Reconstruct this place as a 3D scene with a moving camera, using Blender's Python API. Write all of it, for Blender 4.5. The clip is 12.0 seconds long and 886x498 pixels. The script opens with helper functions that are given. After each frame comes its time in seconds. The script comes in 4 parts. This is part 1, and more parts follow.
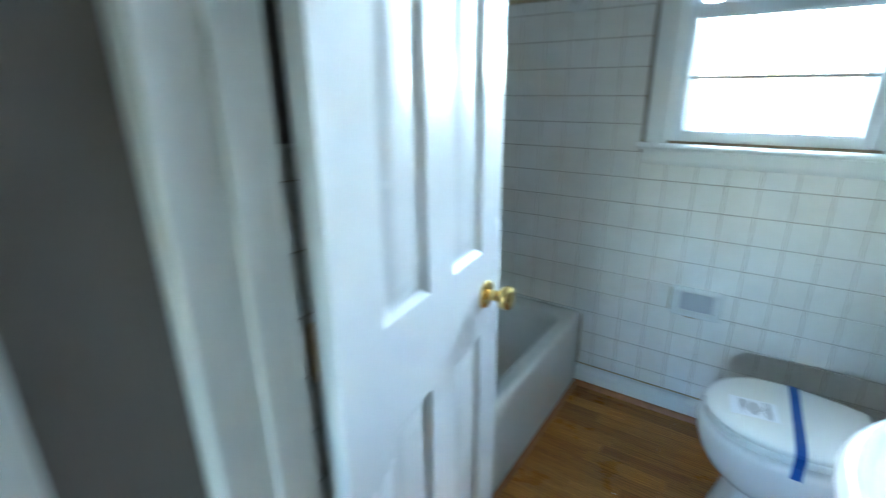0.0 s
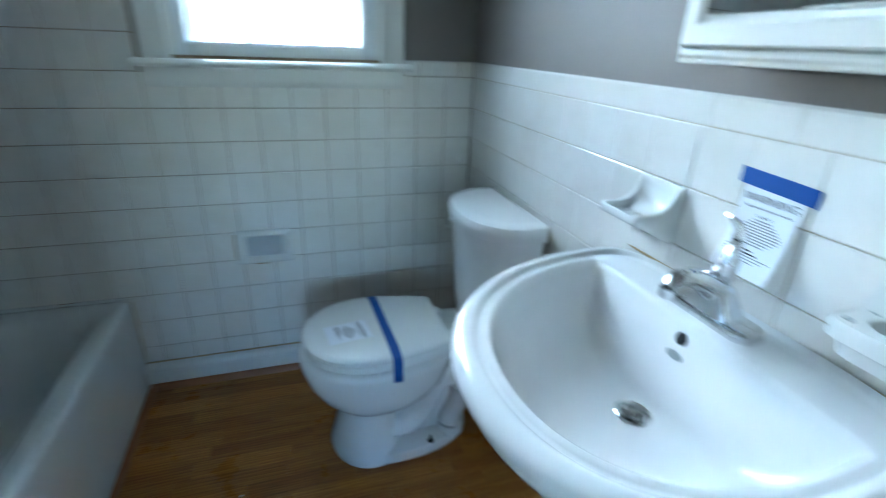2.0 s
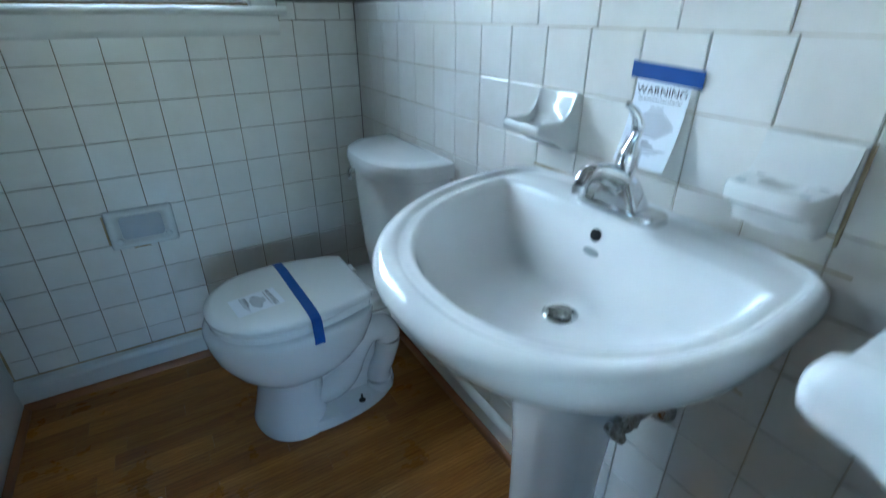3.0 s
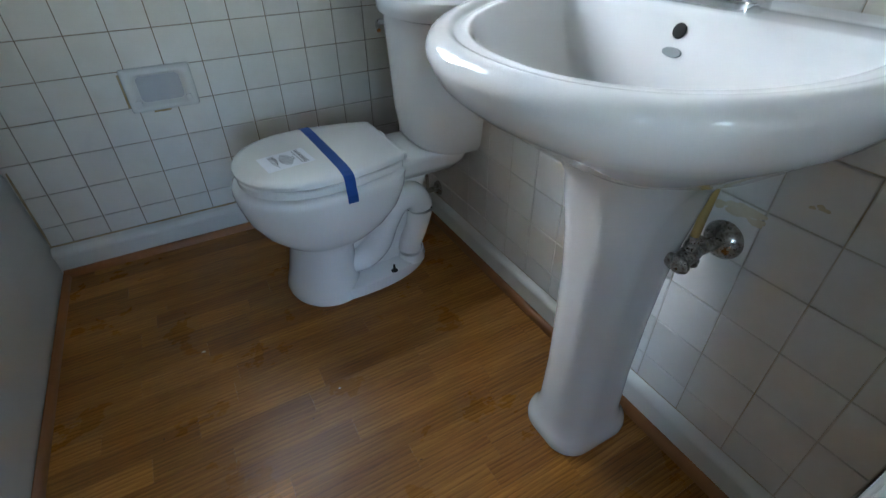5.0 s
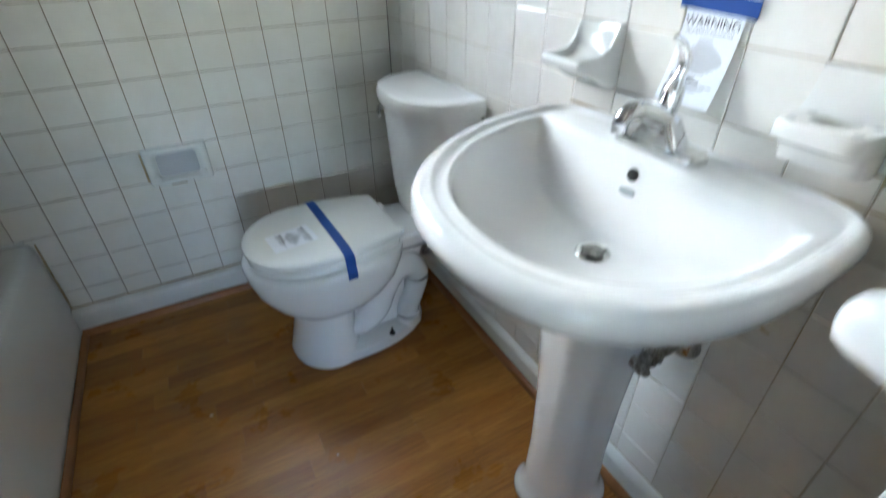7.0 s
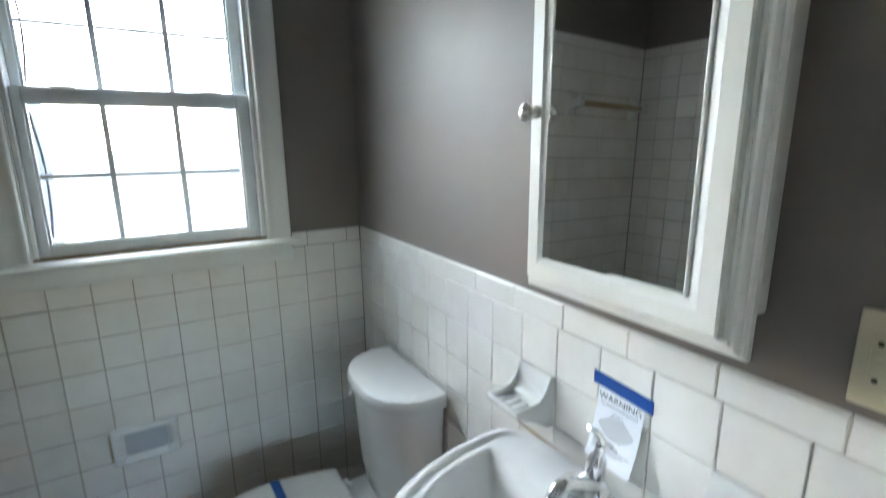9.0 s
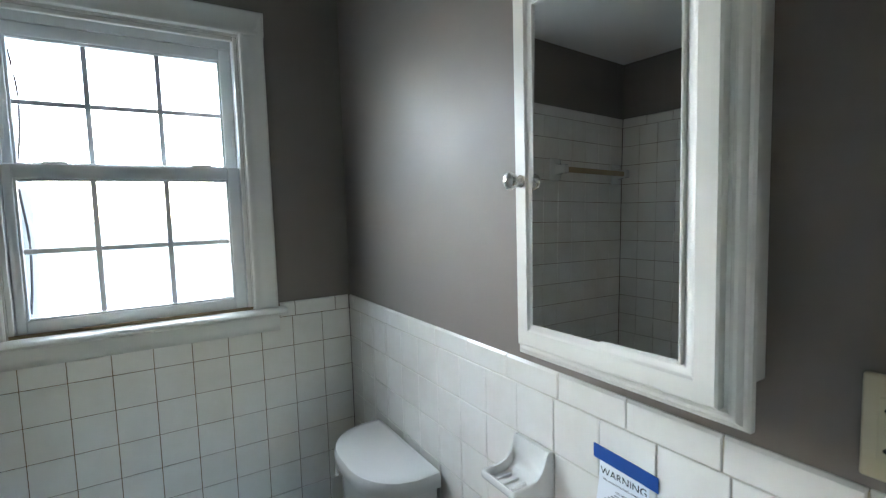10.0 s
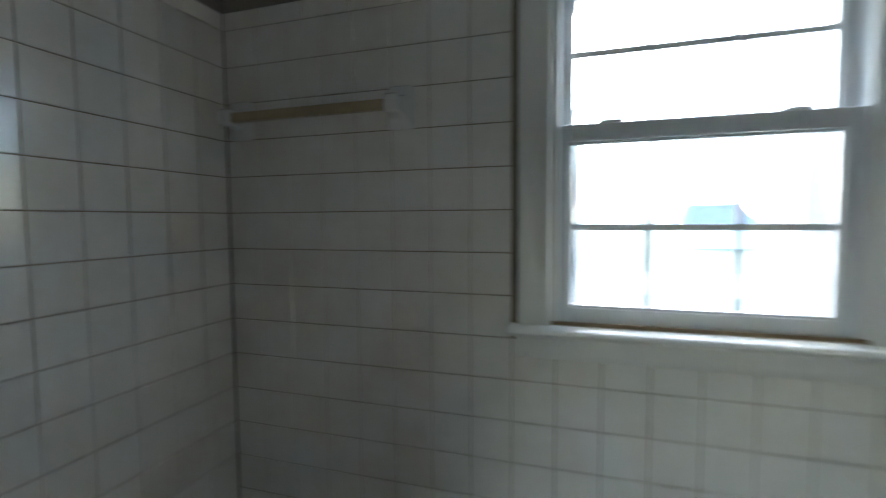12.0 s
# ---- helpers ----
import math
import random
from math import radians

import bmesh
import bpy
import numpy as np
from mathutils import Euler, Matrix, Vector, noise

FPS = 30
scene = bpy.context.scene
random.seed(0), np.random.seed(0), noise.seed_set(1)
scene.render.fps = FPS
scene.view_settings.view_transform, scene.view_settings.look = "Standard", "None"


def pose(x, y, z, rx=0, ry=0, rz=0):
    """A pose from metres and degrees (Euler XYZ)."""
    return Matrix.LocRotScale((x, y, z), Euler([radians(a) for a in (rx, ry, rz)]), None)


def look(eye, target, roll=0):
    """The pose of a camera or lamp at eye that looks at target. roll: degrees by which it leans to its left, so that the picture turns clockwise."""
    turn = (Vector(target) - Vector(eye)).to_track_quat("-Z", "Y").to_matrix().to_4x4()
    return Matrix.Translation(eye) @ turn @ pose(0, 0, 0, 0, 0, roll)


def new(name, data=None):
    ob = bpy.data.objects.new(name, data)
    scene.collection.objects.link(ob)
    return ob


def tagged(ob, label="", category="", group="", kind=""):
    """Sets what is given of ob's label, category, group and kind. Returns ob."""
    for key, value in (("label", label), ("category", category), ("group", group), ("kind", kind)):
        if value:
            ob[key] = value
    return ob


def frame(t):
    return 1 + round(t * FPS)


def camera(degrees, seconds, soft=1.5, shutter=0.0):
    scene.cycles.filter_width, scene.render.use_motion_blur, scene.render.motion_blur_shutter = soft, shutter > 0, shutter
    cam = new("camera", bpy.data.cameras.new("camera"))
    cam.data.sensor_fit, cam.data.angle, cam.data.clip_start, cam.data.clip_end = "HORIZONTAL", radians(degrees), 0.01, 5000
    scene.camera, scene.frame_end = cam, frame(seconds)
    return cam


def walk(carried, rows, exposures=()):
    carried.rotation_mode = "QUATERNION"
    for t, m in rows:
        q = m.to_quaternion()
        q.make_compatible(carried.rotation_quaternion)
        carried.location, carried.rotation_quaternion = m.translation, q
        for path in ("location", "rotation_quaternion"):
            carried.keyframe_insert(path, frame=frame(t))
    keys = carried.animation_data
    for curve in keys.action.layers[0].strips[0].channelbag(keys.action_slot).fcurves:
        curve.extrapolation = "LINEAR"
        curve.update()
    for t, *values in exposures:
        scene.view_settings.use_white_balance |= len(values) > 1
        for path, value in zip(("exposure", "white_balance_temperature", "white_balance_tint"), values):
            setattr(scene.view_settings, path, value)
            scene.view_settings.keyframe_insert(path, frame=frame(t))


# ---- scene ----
cam = camera(86.5, 12.0, 1.2, 0.9)
PATH = [
    (0, (-0.656, -2.071, 1.418), (-1.728, -0.512, 0.765), -0.7),
    (0.5, (-0.700, -1.922, 1.411), (-1.449, -0.219, 0.677), 0.0),
    (1, (-0.722, -1.825, 1.364), (-1.115, -0.016, 0.607), 1.3),
    (1.5, (-0.722, -1.778, 1.309), (-0.606, 0.071, 0.556), 2.5),
    (2, (-0.672, -1.742, 1.265), (-0.092, 0.002, 0.466), 2.3),
    (2.5, (-0.674, -1.737, 1.250), (0.183, -0.148, 0.39), 1.1),
    (3, (-0.684, -1.731, 1.177), (0.2415, -0.200, 0.280), 0.1),
    (3.5, (-0.714, -1.726, 1.085), (0.195, -0.221, 0.123), -0.7),
    (5.5, (-0.749, -1.726, 1.002), (0.0095, -0.334, -0.223), -0.5),
    (6, (-0.739, -1.728, 1.047), (0.015, -0.342, -0.186), -0.5),
    (6.5, (-0.727, -1.732, 1.098), (0.030, -0.329, -0.114), -0.6),
    (7, (-0.711, -1.735, 1.182), (0.071, -0.265, 0.067), -0.8),
    (7.5, (-0.696, -1.742, 1.275), (0.136, -0.197, 0.304), -0.9),
    (9.5, (-0.638, -1.744, 1.539), (0.389, -0.049, 1.272), -1.0),
    (10, (-0.635, -1.738, 1.521), (0.411, -0.041, 1.359), -1.7),
    (10.5, (-0.680, -1.700, 1.470), (0.196, 0.110, 1.339), -1.1),
    (11, (-0.875, -1.563, 1.435), (-0.446, 0.381, 1.336), 0.1),
    (11.5, (-0.892, -1.387, 1.432), (-1.003, 0.607, 1.323), 0.2),
    (12, (-0.891, -1.185, 1.461), (-1.511, 0.712, 1.334), -0.4),
]
EXPOSURES = [
    (0, 5.35, 5180, 1), (0.5, 5.25, 5130, 1), (1, 5.1, 5060, 1), (1.5, 4.9, 5030, 1), (2, 4.65, 5030, 1), (2.5, 4.45, 5030, 1), (3, 4.3, 5060, 1), (3.5, 4.2, 5260, 5), (5.5, 4.6, 6050, 11), (6, 4.65, 6050, 11),
    (6.5, 4.82, 6150, 11), (7, 4.92, 6230, 11), (7.5, 4.95, 6300, 11), (9.5, 4.45, 6150, 11), (10, 4.4, 6150, 11), (10.5, 4.35, 6150, 11), (11, 4.3, 6150, 11), (11.5, 4.25, 6150, 11), (12, 4.12, 6150, 11),
]
walk(cam, [(t, look(eye, target, roll)) for t, eye, target, roll in PATH], EXPOSURES)

# ---- light ----
world = bpy.data.worlds.new("overcast_sky")
scene.world = world
world.use_nodes = True
wt = world.node_tree
sky = wt.nodes.new("ShaderNodeTexSky")
sky.sky_type = "NISHITA"
sky.sun_disc = False
sky.sun_elevation = radians(33)
sky.sun_rotation = radians(-14)
sky.dust_density = 1.0
wt.nodes["Background"].inputs["Strength"].default_value = 0.15
wt.links.new(sky.outputs["Color"], wt.nodes["Background"].inputs["Color"])
sun = new("sun", bpy.data.lights.new("sun", "SUN"))
sun.data.energy, sun.data.angle, sun.data.color = 0.23, radians(46), (0.62, 0.82, 1.0)
sun.matrix_world = look((-2.03, 8.14, 5.45), (0, 0, 0))
sky_light = new("window_daylight", bpy.data.lights.new("window_daylight", "AREA"))
sky_light.data.shape, sky_light.data.size, sky_light.data.size_y = "RECTANGLE", 0.64, 0.42
sky_light.data.energy, sky_light.data.color = 0.18, (0.78, 0.91, 1.0)
sky_light.data.spread = radians(92)
sky_light.matrix_world = look((-0.673, 0.215, 1.86), (-0.10, -1.50, 1.09))

# ---- materials ----


def material(name, rough=0.5, metal=0.0, spec=0.5, coat=0.0):
    m = bpy.data.materials.new(name)
    m.use_nodes = True
    b = m.node_tree.nodes["Principled BSDF"]
    b.inputs["Roughness"].default_value = rough
    b.inputs["Metallic"].default_value = metal
    b.inputs["Specular IOR Level"].default_value = spec
    b.inputs["Coat Weight"].default_value = coat
    b.inputs["Coat Roughness"].default_value = 0.08
    return m, m.node_tree, b


def coords(nt, scale=(1, 1, 1), kind="Object"):
    c = nt.nodes.new("ShaderNodeTexCoord")
    mp = nt.nodes.new("ShaderNodeMapping")
    mp.inputs["Scale"].default_value = scale
    nt.links.new(c.outputs[kind], mp.inputs["Vector"])
    return mp.outputs["Vector"]


def place(nt, scale=(1, 1, 1)):
    g = nt.nodes.new("ShaderNodeNewGeometry")
    mp = nt.nodes.new("ShaderNodeMapping")
    mp.inputs["Scale"].default_value = scale
    nt.links.new(g.outputs["Position"], mp.inputs["Vector"])
    return mp.outputs["Vector"]


def noise_tex(nt, vec, scale, detail=4.0, rough=0.55):
    n = nt.nodes.new("ShaderNodeTexNoise")
    n.inputs["Scale"].default_value = scale
    n.inputs["Detail"].default_value = detail
    n.inputs["Roughness"].default_value = rough
    nt.links.new(vec, n.inputs["Vector"])
    return n.outputs["Fac"]


def ramp(nt, fac, stops):
    r = nt.nodes.new("ShaderNodeValToRGB")
    el = r.color_ramp.elements
    while len(el) < len(stops):
        el.new(0.5)
    for e, (p, c) in zip(el, stops):
        e.position, e.color = p, (*c, 1)
    nt.links.new(fac, r.inputs["Fac"])
    return r.outputs["Color"]


def mix(nt, fac, a, b, mode="MIX"):
    m = nt.nodes.new("ShaderNodeMix")
    m.data_type, m.blend_type = "RGBA", mode
    for sock, v in ((m.inputs["Factor"], fac), (m.inputs["A"], a), (m.inputs["B"], b)):
        if isinstance(v, (int, float)):
            sock.default_value = v
        elif isinstance(v, tuple):
            sock.default_value = (*v, 1)
        else:
            nt.links.new(v, sock)
    return m.outputs["Result"]


def bump(nt, b, height, strength=0.2, dist=0.002):
    n = nt.nodes.new("ShaderNodeBump")
    n.inputs["Strength"].default_value, n.inputs["Distance"].default_value = strength, dist
    nt.links.new(height, n.inputs["Height"])
    nt.links.new(n.outputs["Normal"], b.inputs["Normal"])


def random_of(nt):
    return nt.nodes.new("ShaderNodeObjectInfo").outputs["Random"]


def painted(name, colour, rough, spec=0.5, vary=0.06, grain=350.0, relief=0.06, coat=0.0):
    m, nt, b = material(name, rough, 0, spec, coat)
    v = place(nt)
    dark = tuple(c * (1 - vary) for c in colour)
    nt.links.new(ramp(nt, noise_tex(nt, v, 2.3, 5), [(0.3, dark), (0.7, colour)]), b.inputs["Base Color"])
    r = nt.nodes.new("ShaderNodeMapRange")
    r.inputs["To Min"].default_value, r.inputs["To Max"].default_value = rough * 0.85, rough * 1.2
    nt.links.new(noise_tex(nt, v, 6.0, 3), r.inputs["Value"])
    nt.links.new(r.outputs["Result"], b.inputs["Roughness"])
    bump(nt, b, noise_tex(nt, v, grain, 3), relief, 0.001)
    return m


def tile_material():
    m, nt, b = material("glazed_white_tile", 0.12, 0, 0.5)
    v = place(nt)
    base = ramp(nt, random_of(nt), [(0.0, (0.77, 0.742, 0.690)), (0.5, (0.78, 0.754, 0.704)), (1.0, (0.79, 0.768, 0.722))])
    smear = ramp(nt, noise_tex(nt, v, 5.0, 6, 0.65), [(0.35, (0.86, 0.84, 0.79)), (0.6, (1, 1, 1))])
    nt.links.new(mix(nt, 0.55, base, smear, "MULTIPLY"), b.inputs["Base Color"])
    nt.links.new(ramp(nt, noise_tex(nt, v, 9.0, 5, 0.6), [(0.3, (0.08, 0.08, 0.08)), (0.75, (0.26, 0.26, 0.26))]), b.inputs["Roughness"])
    bump(nt, b, noise_tex(nt, v, 16.0, 2), 0.05, 0.001)
    return m


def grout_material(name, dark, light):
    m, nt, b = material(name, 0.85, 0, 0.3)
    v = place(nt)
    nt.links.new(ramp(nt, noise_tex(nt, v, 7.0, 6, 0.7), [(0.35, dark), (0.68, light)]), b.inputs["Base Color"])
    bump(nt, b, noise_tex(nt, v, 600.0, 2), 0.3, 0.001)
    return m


def wood_floor_material():
    m, nt, b = material("oak_laminate", 0.30, 0, 0.30)
    rnd = random_of(nt)
    v = place(nt, (1, 1, 1))
    off = nt.nodes.new("ShaderNodeCombineXYZ")
    mul = nt.nodes.new("ShaderNodeMath")
    mul.operation = "MULTIPLY"
    mul.inputs[1].default_value = 37.0
    nt.links.new(rnd, mul.inputs[0])
    for i in ("X", "Y", "Z"):
        nt.links.new(mul.outputs["Value"], off.inputs[i])
    add = nt.nodes.new("ShaderNodeVectorMath")
    nt.links.new(v, add.inputs[0])
    nt.links.new(off.outputs["Vector"], add.inputs[1])
    st = nt.nodes.new("ShaderNodeMapping")
    st.inputs["Scale"].default_value = (1.5, 13.0, 1.0)
    nt.links.new(add.outputs["Vector"], st.inputs["Vector"])
    rings = nt.nodes.new("ShaderNodeTexWave")
    rings.wave_type, rings.bands_direction, rings.wave_profile = "BANDS", "Y", "SAW"
    for key, val in (("Scale", 2.1), ("Distortion", 9.0), ("Detail", 2.5), ("Detail Scale", 0.55), ("Detail Roughness", 0.5)):
        rings.inputs[key].default_value = val
    nt.links.new(st.outputs["Vector"], rings.inputs["Vector"])
    cloud = noise_tex(nt, st.outputs["Vector"], 1.1, 3, 0.5)
    fine = nt.nodes.new("ShaderNodeMapping")
    fine.inputs["Scale"].default_value = (11.0, 420.0, 1.0)
    nt.links.new(add.outputs["Vector"], fine.inputs["Vector"])
    pores = noise_tex(nt, fine.outputs["Vector"], 1.0, 4, 0.6)
    grain = ramp(nt, cloud, [(0.3, (0.335, 0.134, 0.021)), (0.5, (0.412, 0.176, 0.032)), (0.7, (0.490, 0.220, 0.046))])
    tone = ramp(nt, rnd, [(0.0, (0.74, 0.70, 0.64)), (0.5, (0.95, 0.93, 0.90)), (1.0, (1.15, 1.13, 1.08))])
    c = mix(nt, 1.0, grain, tone, "MULTIPLY")
    c = mix(nt, 0.85, c, ramp(nt, rings.outputs["Fac"], [(0.0, (0.60, 0.52, 0.42)), (0.22, (0.86, 0.82, 0.78)), (0.7, (1.06, 1.06, 1.06))]), "MULTIPLY")
    c = mix(nt, 0.60, c, ramp(nt, pores, [(0.38, (0.42, 0.38, 0.32)), (0.56, (1, 1, 1))]), "MULTIPLY")
    nt.links.new(c, b.inputs["Base Color"])
    nt.links.new(ramp(nt, noise_tex(nt, place(nt), 5.0, 5, 0.65), [(0.3, (0.24, 0.24, 0.24)), (0.7, (0.38, 0.38, 0.38))]), b.inputs["Roughness"])
    bump(nt, b, pores, 0.10, 0.001)
    return m


def plain(name, colour, rough=0.5, metal=0.0, spec=0.5, coat=0.0):
    m, nt, b = material(name, rough, metal, spec, coat)
    b.inputs["Base Color"].default_value = (*colour, 1)
    v = coords(nt)
    bump(nt, b, noise_tex(nt, v, 120.0, 3), 0.03, 0.001)
    return m


def worn_metal(name, clean, dull, r0, r1, scale=40.0):
    m, nt, b = material(name, r0, 1.0)
    f = noise_tex(nt, coords(nt), scale, 5, 0.65)
    nt.links.new(ramp(nt, f, [(0.4, clean), (0.68, dull)]), b.inputs["Base Color"])
    nt.links.new(ramp(nt, f, [(0.4, (r0,) * 3), (0.7, (r1,) * 3)]), b.inputs["Roughness"])
    return m


TILE = tile_material()
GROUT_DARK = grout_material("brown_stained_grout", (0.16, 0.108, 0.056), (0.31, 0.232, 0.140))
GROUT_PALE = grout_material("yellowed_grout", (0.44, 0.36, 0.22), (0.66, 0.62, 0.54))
TAUPE = painted("taupe_wall_paint", (0.225, 0.198, 0.176), 0.46, 0.24, 0.07, 90.0, 0.10)
CEIL = painted("flat_white_ceiling_paint", (0.74, 0.73, 0.71), 0.85)
TRIM = painted("cream_white_trim_paint", (0.74, 0.73, 0.685), 0.34, 0.5, 0.05, 150.0, 0.08)
DOORWHITE = painted("white_semi_gloss_door_paint", (0.80, 0.81, 0.81), 0.25, 0.5, 0.03, 130.0, 0.10)
PORCELAIN = painted("white_vitreous_china", (0.80, 0.80, 0.785), 0.07, 0.55, 0.02, 20.0, 0.015, 0.4)
CERAMIC = painted("old_white_ceramic", (0.74, 0.735, 0.70), 0.10, 0.5, 0.07, 25.0, 0.03, 0.3)
SEATWHITE = painted("white_seat_enamel", (0.80, 0.80, 0.775), 0.16, 0.5, 0.02, 30.0, 0.015)
TUBWHITE = painted("aged_tub_enamel", (0.70, 0.71, 0.69), 0.20, 0.5, 0.08, 25.0, 0.03)
FLOOR = wood_floor_material()
QUARTER = painted("stained_oak_quarter_round", (0.36, 0.140, 0.036), 0.4, 0.5, 0.4, 60.0, 0.1)
CHROME = worn_metal("polished_chrome", (0.78, 0.79, 0.80), (0.62, 0.62, 0.60), 0.05, 0.14)
DULLCHROME = worn_metal("pitted_old_chrome", (0.48, 0.46, 0.42), (0.20, 0.17, 0.13), 0.22, 0.55, 90.0)
BRASS = worn_metal("polished_brass", (0.86, 0.62, 0.22), (0.70, 0.48, 0.16), 0.10, 0.22)
NICKEL = worn_metal("satin_nickel", (0.66, 0.64, 0.60), (0.52, 0.5, 0.47), 0.24, 0.34)
STOPPER = worn_metal("dark_mottled_chrome", (0.34, 0.34, 0.33), (0.10, 0.09, 0.08), 0.16, 0.4, 60.0)
MIRROR = worn_metal("silvered_mirror", (0.88, 0.89, 0.88), (0.84, 0.85, 0.84), 0.005, 0.02, 3.0)
BLUETAPE = plain("blue_masking_tape", (0.002, 0.060, 0.29), 0.6)
PAPER = plain("white_printer_paper", (0.80, 0.82, 0.86), 0.8, 0, 0.2)
INK = plain("black_ink", (0.02, 0.02, 0.025), 0.7, 0, 0.2)
GREYINK = plain("grey_fine_print", (0.30, 0.31, 0.33), 0.7, 0, 0.2)
HOSE = plain("yellowed_vinyl_hose", (0.42, 0.29, 0.085), 0.35)
PVC = plain("white_plastic_pipe", (0.70, 0.69, 0.66), 0.4)
ALMOND = plain("almond_plastic", (0.64, 0.57, 0.40), 0.35)
DARK = plain("near_black_and_hole_shade", (0.015, 0.014, 0.013), 0.8)
OLDBAR = painted("yellowed_plastic_bar", (0.44, 0.34, 0.20), 0.35, 0.5, 0.30, 60.0, 0.05)
CAULK = grout_material("yellowed_caulk", (0.30, 0.20, 0.07), (0.55, 0.47, 0.32))
RECESS_SHADE = painted("recess_shade_grey", (0.44, 0.45, 0.47), 0.3)
BADGE_HOLE_GREY = plain("grey_badge_and_hole_shade", (0.30, 0.33, 0.33), 0.4)
VINYL = painted("white_vinyl_sash", (0.72, 0.74, 0.75), 0.35, 0.5, 0.04)
BRONZE = plain("dark_weatherstrip", (0.05, 0.045, 0.055), 0.6)


def glass_material():
    m, nt, b = material("clear_window_glass", 0.0)
    b.inputs["Transmission Weight"].default_value = 1.0
    b.inputs["IOR"].default_value = 1.45
    b.inputs["Base Color"].default_value = (0.96, 0.98, 0.98, 1)
    return m


GLASS = glass_material()

# ---- mesh helpers ----


def part(name, bm, mat, parent=None, label="", smooth=None):
    me = bpy.data.meshes.new(name)
    if smooth is not None:
        for f in bm.faces:
            f.smooth = True
        bm.normal_update()
        for e in bm.edges:
            e.smooth = len(e.link_faces) == 2 and e.calc_face_angle(0) < radians(smooth)
    bm.to_mesh(me)
    bm.free()
    me.materials.append(mat)
    ob = new(name, me)
    if parent:
        ob.parent = parent
        ob.matrix_parent_inverse = parent.matrix_basis.inverted()
    if label:
        ob["label"] = label
    return ob


def thing(name, label, category, at=(0, 0, 0), group="", kind=""):
    ob = new(name)
    ob.location = at
    ob.empty_display_size = 0.05
    return tagged(ob, label, category, group, kind)


def box(x0, x1, y0, y1, z0, z1, bev=0.0, seg=2, bm=None):
    own = bm is None
    b2 = bmesh.new()
    bmesh.ops.create_cube(b2, size=1, matrix=Matrix.LocRotScale(((x0 + x1) / 2, (y0 + y1) / 2, (z0 + z1) / 2), None, (x1 - x0, y1 - y0, z1 - z0)))
    if bev:
        bmesh.ops.bevel(b2, geom=b2.edges[:], offset=bev, segments=seg, affect="EDGES", profile=0.5, clamp_overlap=True)
    if own:
        return b2
    tmp = bpy.data.meshes.new("tmp")
    b2.to_mesh(tmp)
    b2.free()
    bm.from_mesh(tmp)
    bpy.data.meshes.remove(tmp)
    return bm


def loft(rings, close=(True, True), cyclic=True):
    """Skin over rings of equal count, each a list of points."""
    bm = bmesh.new()
    vs = [[bm.verts.new(p) for p in r] for r in rings]
    n = len(rings[0])
    for a, b in zip(vs, vs[1:]):
        for i in range(n if cyclic else n - 1):
            j = (i + 1) % n
            bm.faces.new((a[i], a[j], b[j], b[i]))
    if close[0]:
        bm.faces.new(list(reversed(vs[0])))
    if close[1]:
        bm.faces.new(vs[-1])
    bmesh.ops.recalc_face_normals(bm, faces=bm.faces[:])
    return bm


def lathe(profile, steps=28):
    """Solid of turning about z; profile: (radius, z)."""
    return loft([[(r * math.cos(2 * math.pi * k / steps), r * math.sin(2 * math.pi * k / steps), z) for k in range(steps)] for r, z in profile])


def moved(bm, m):
    bmesh.ops.transform(bm, matrix=m, verts=bm.verts[:])
    return bm


def smooth_path(pts, per=8):
    out = []
    p = [Vector(q) for q in pts]
    p = [p[0] * 2 - p[1]] + p + [p[-1] * 2 - p[-2]]
    for i in range(1, len(p) - 2):
        for s in range(per):
            t = s / per
            a, b, c, d = p[i - 1], p[i], p[i + 1], p[i + 2]
            out.append(0.5 * ((2 * b) + (c - a) * t + (2 * a - 5 * b + 4 * c - d) * t * t + (3 * b - a - 3 * c + d) * t ** 3))
    out.append(p[-2])
    return out


def tube(pts, radius, steps=14, per=8, squash=1.0, up=(0, 0, 1)):
    """A round pipe; squash widens it across the plane of the path; radius may be a list."""
    path = smooth_path(pts, per)
    rings = []
    for i, q in enumerate(path):
        d = (path[min(i + 1, len(path) - 1)] - path[max(i - 1, 0)]).normalized()
        side = d.cross(Vector(up))
        if side.length < 1e-4:
            side = d.cross(Vector((1, 0, 0)))
        side.normalize()
        top = side.cross(d).normalized()
        if isinstance(radius, (list, tuple)):
            u = i / (len(path) - 1) * (len(radius) - 1)
            k = min(int(u), len(radius) - 2)
            r = radius[k] + (radius[k + 1] - radius[k]) * (u - k)
        else:
            r = radius
        rings.append([q + side * r * squash * math.cos(2 * math.pi * k / steps) + top * r * math.sin(2 * math.pi * k / steps) for k in range(steps)])
    return loft(rings)


def text_mesh(words, size, m, mat, name, parent, depth=0.0002, align="CENTER"):
    cu = bpy.data.curves.new(name, "FONT")
    cu.body, cu.size, cu.align_x, cu.extrude = words, size, align, depth
    tmp = bpy.data.objects.new("tmp_text", cu)
    scene.collection.objects.link(tmp)
    me = bpy.data.meshes.new_from_object(tmp.evaluated_get(bpy.context.evaluated_depsgraph_get()))
    bpy.data.objects.remove(tmp)
    me.name = name
    me.transform(m)
    me.materials.clear()
    me.materials.append(mat)
    ob = new(name, me)
    ob.parent = parent
    ob.matrix_parent_inverse = parent.matrix_basis.inverted()
    return ob


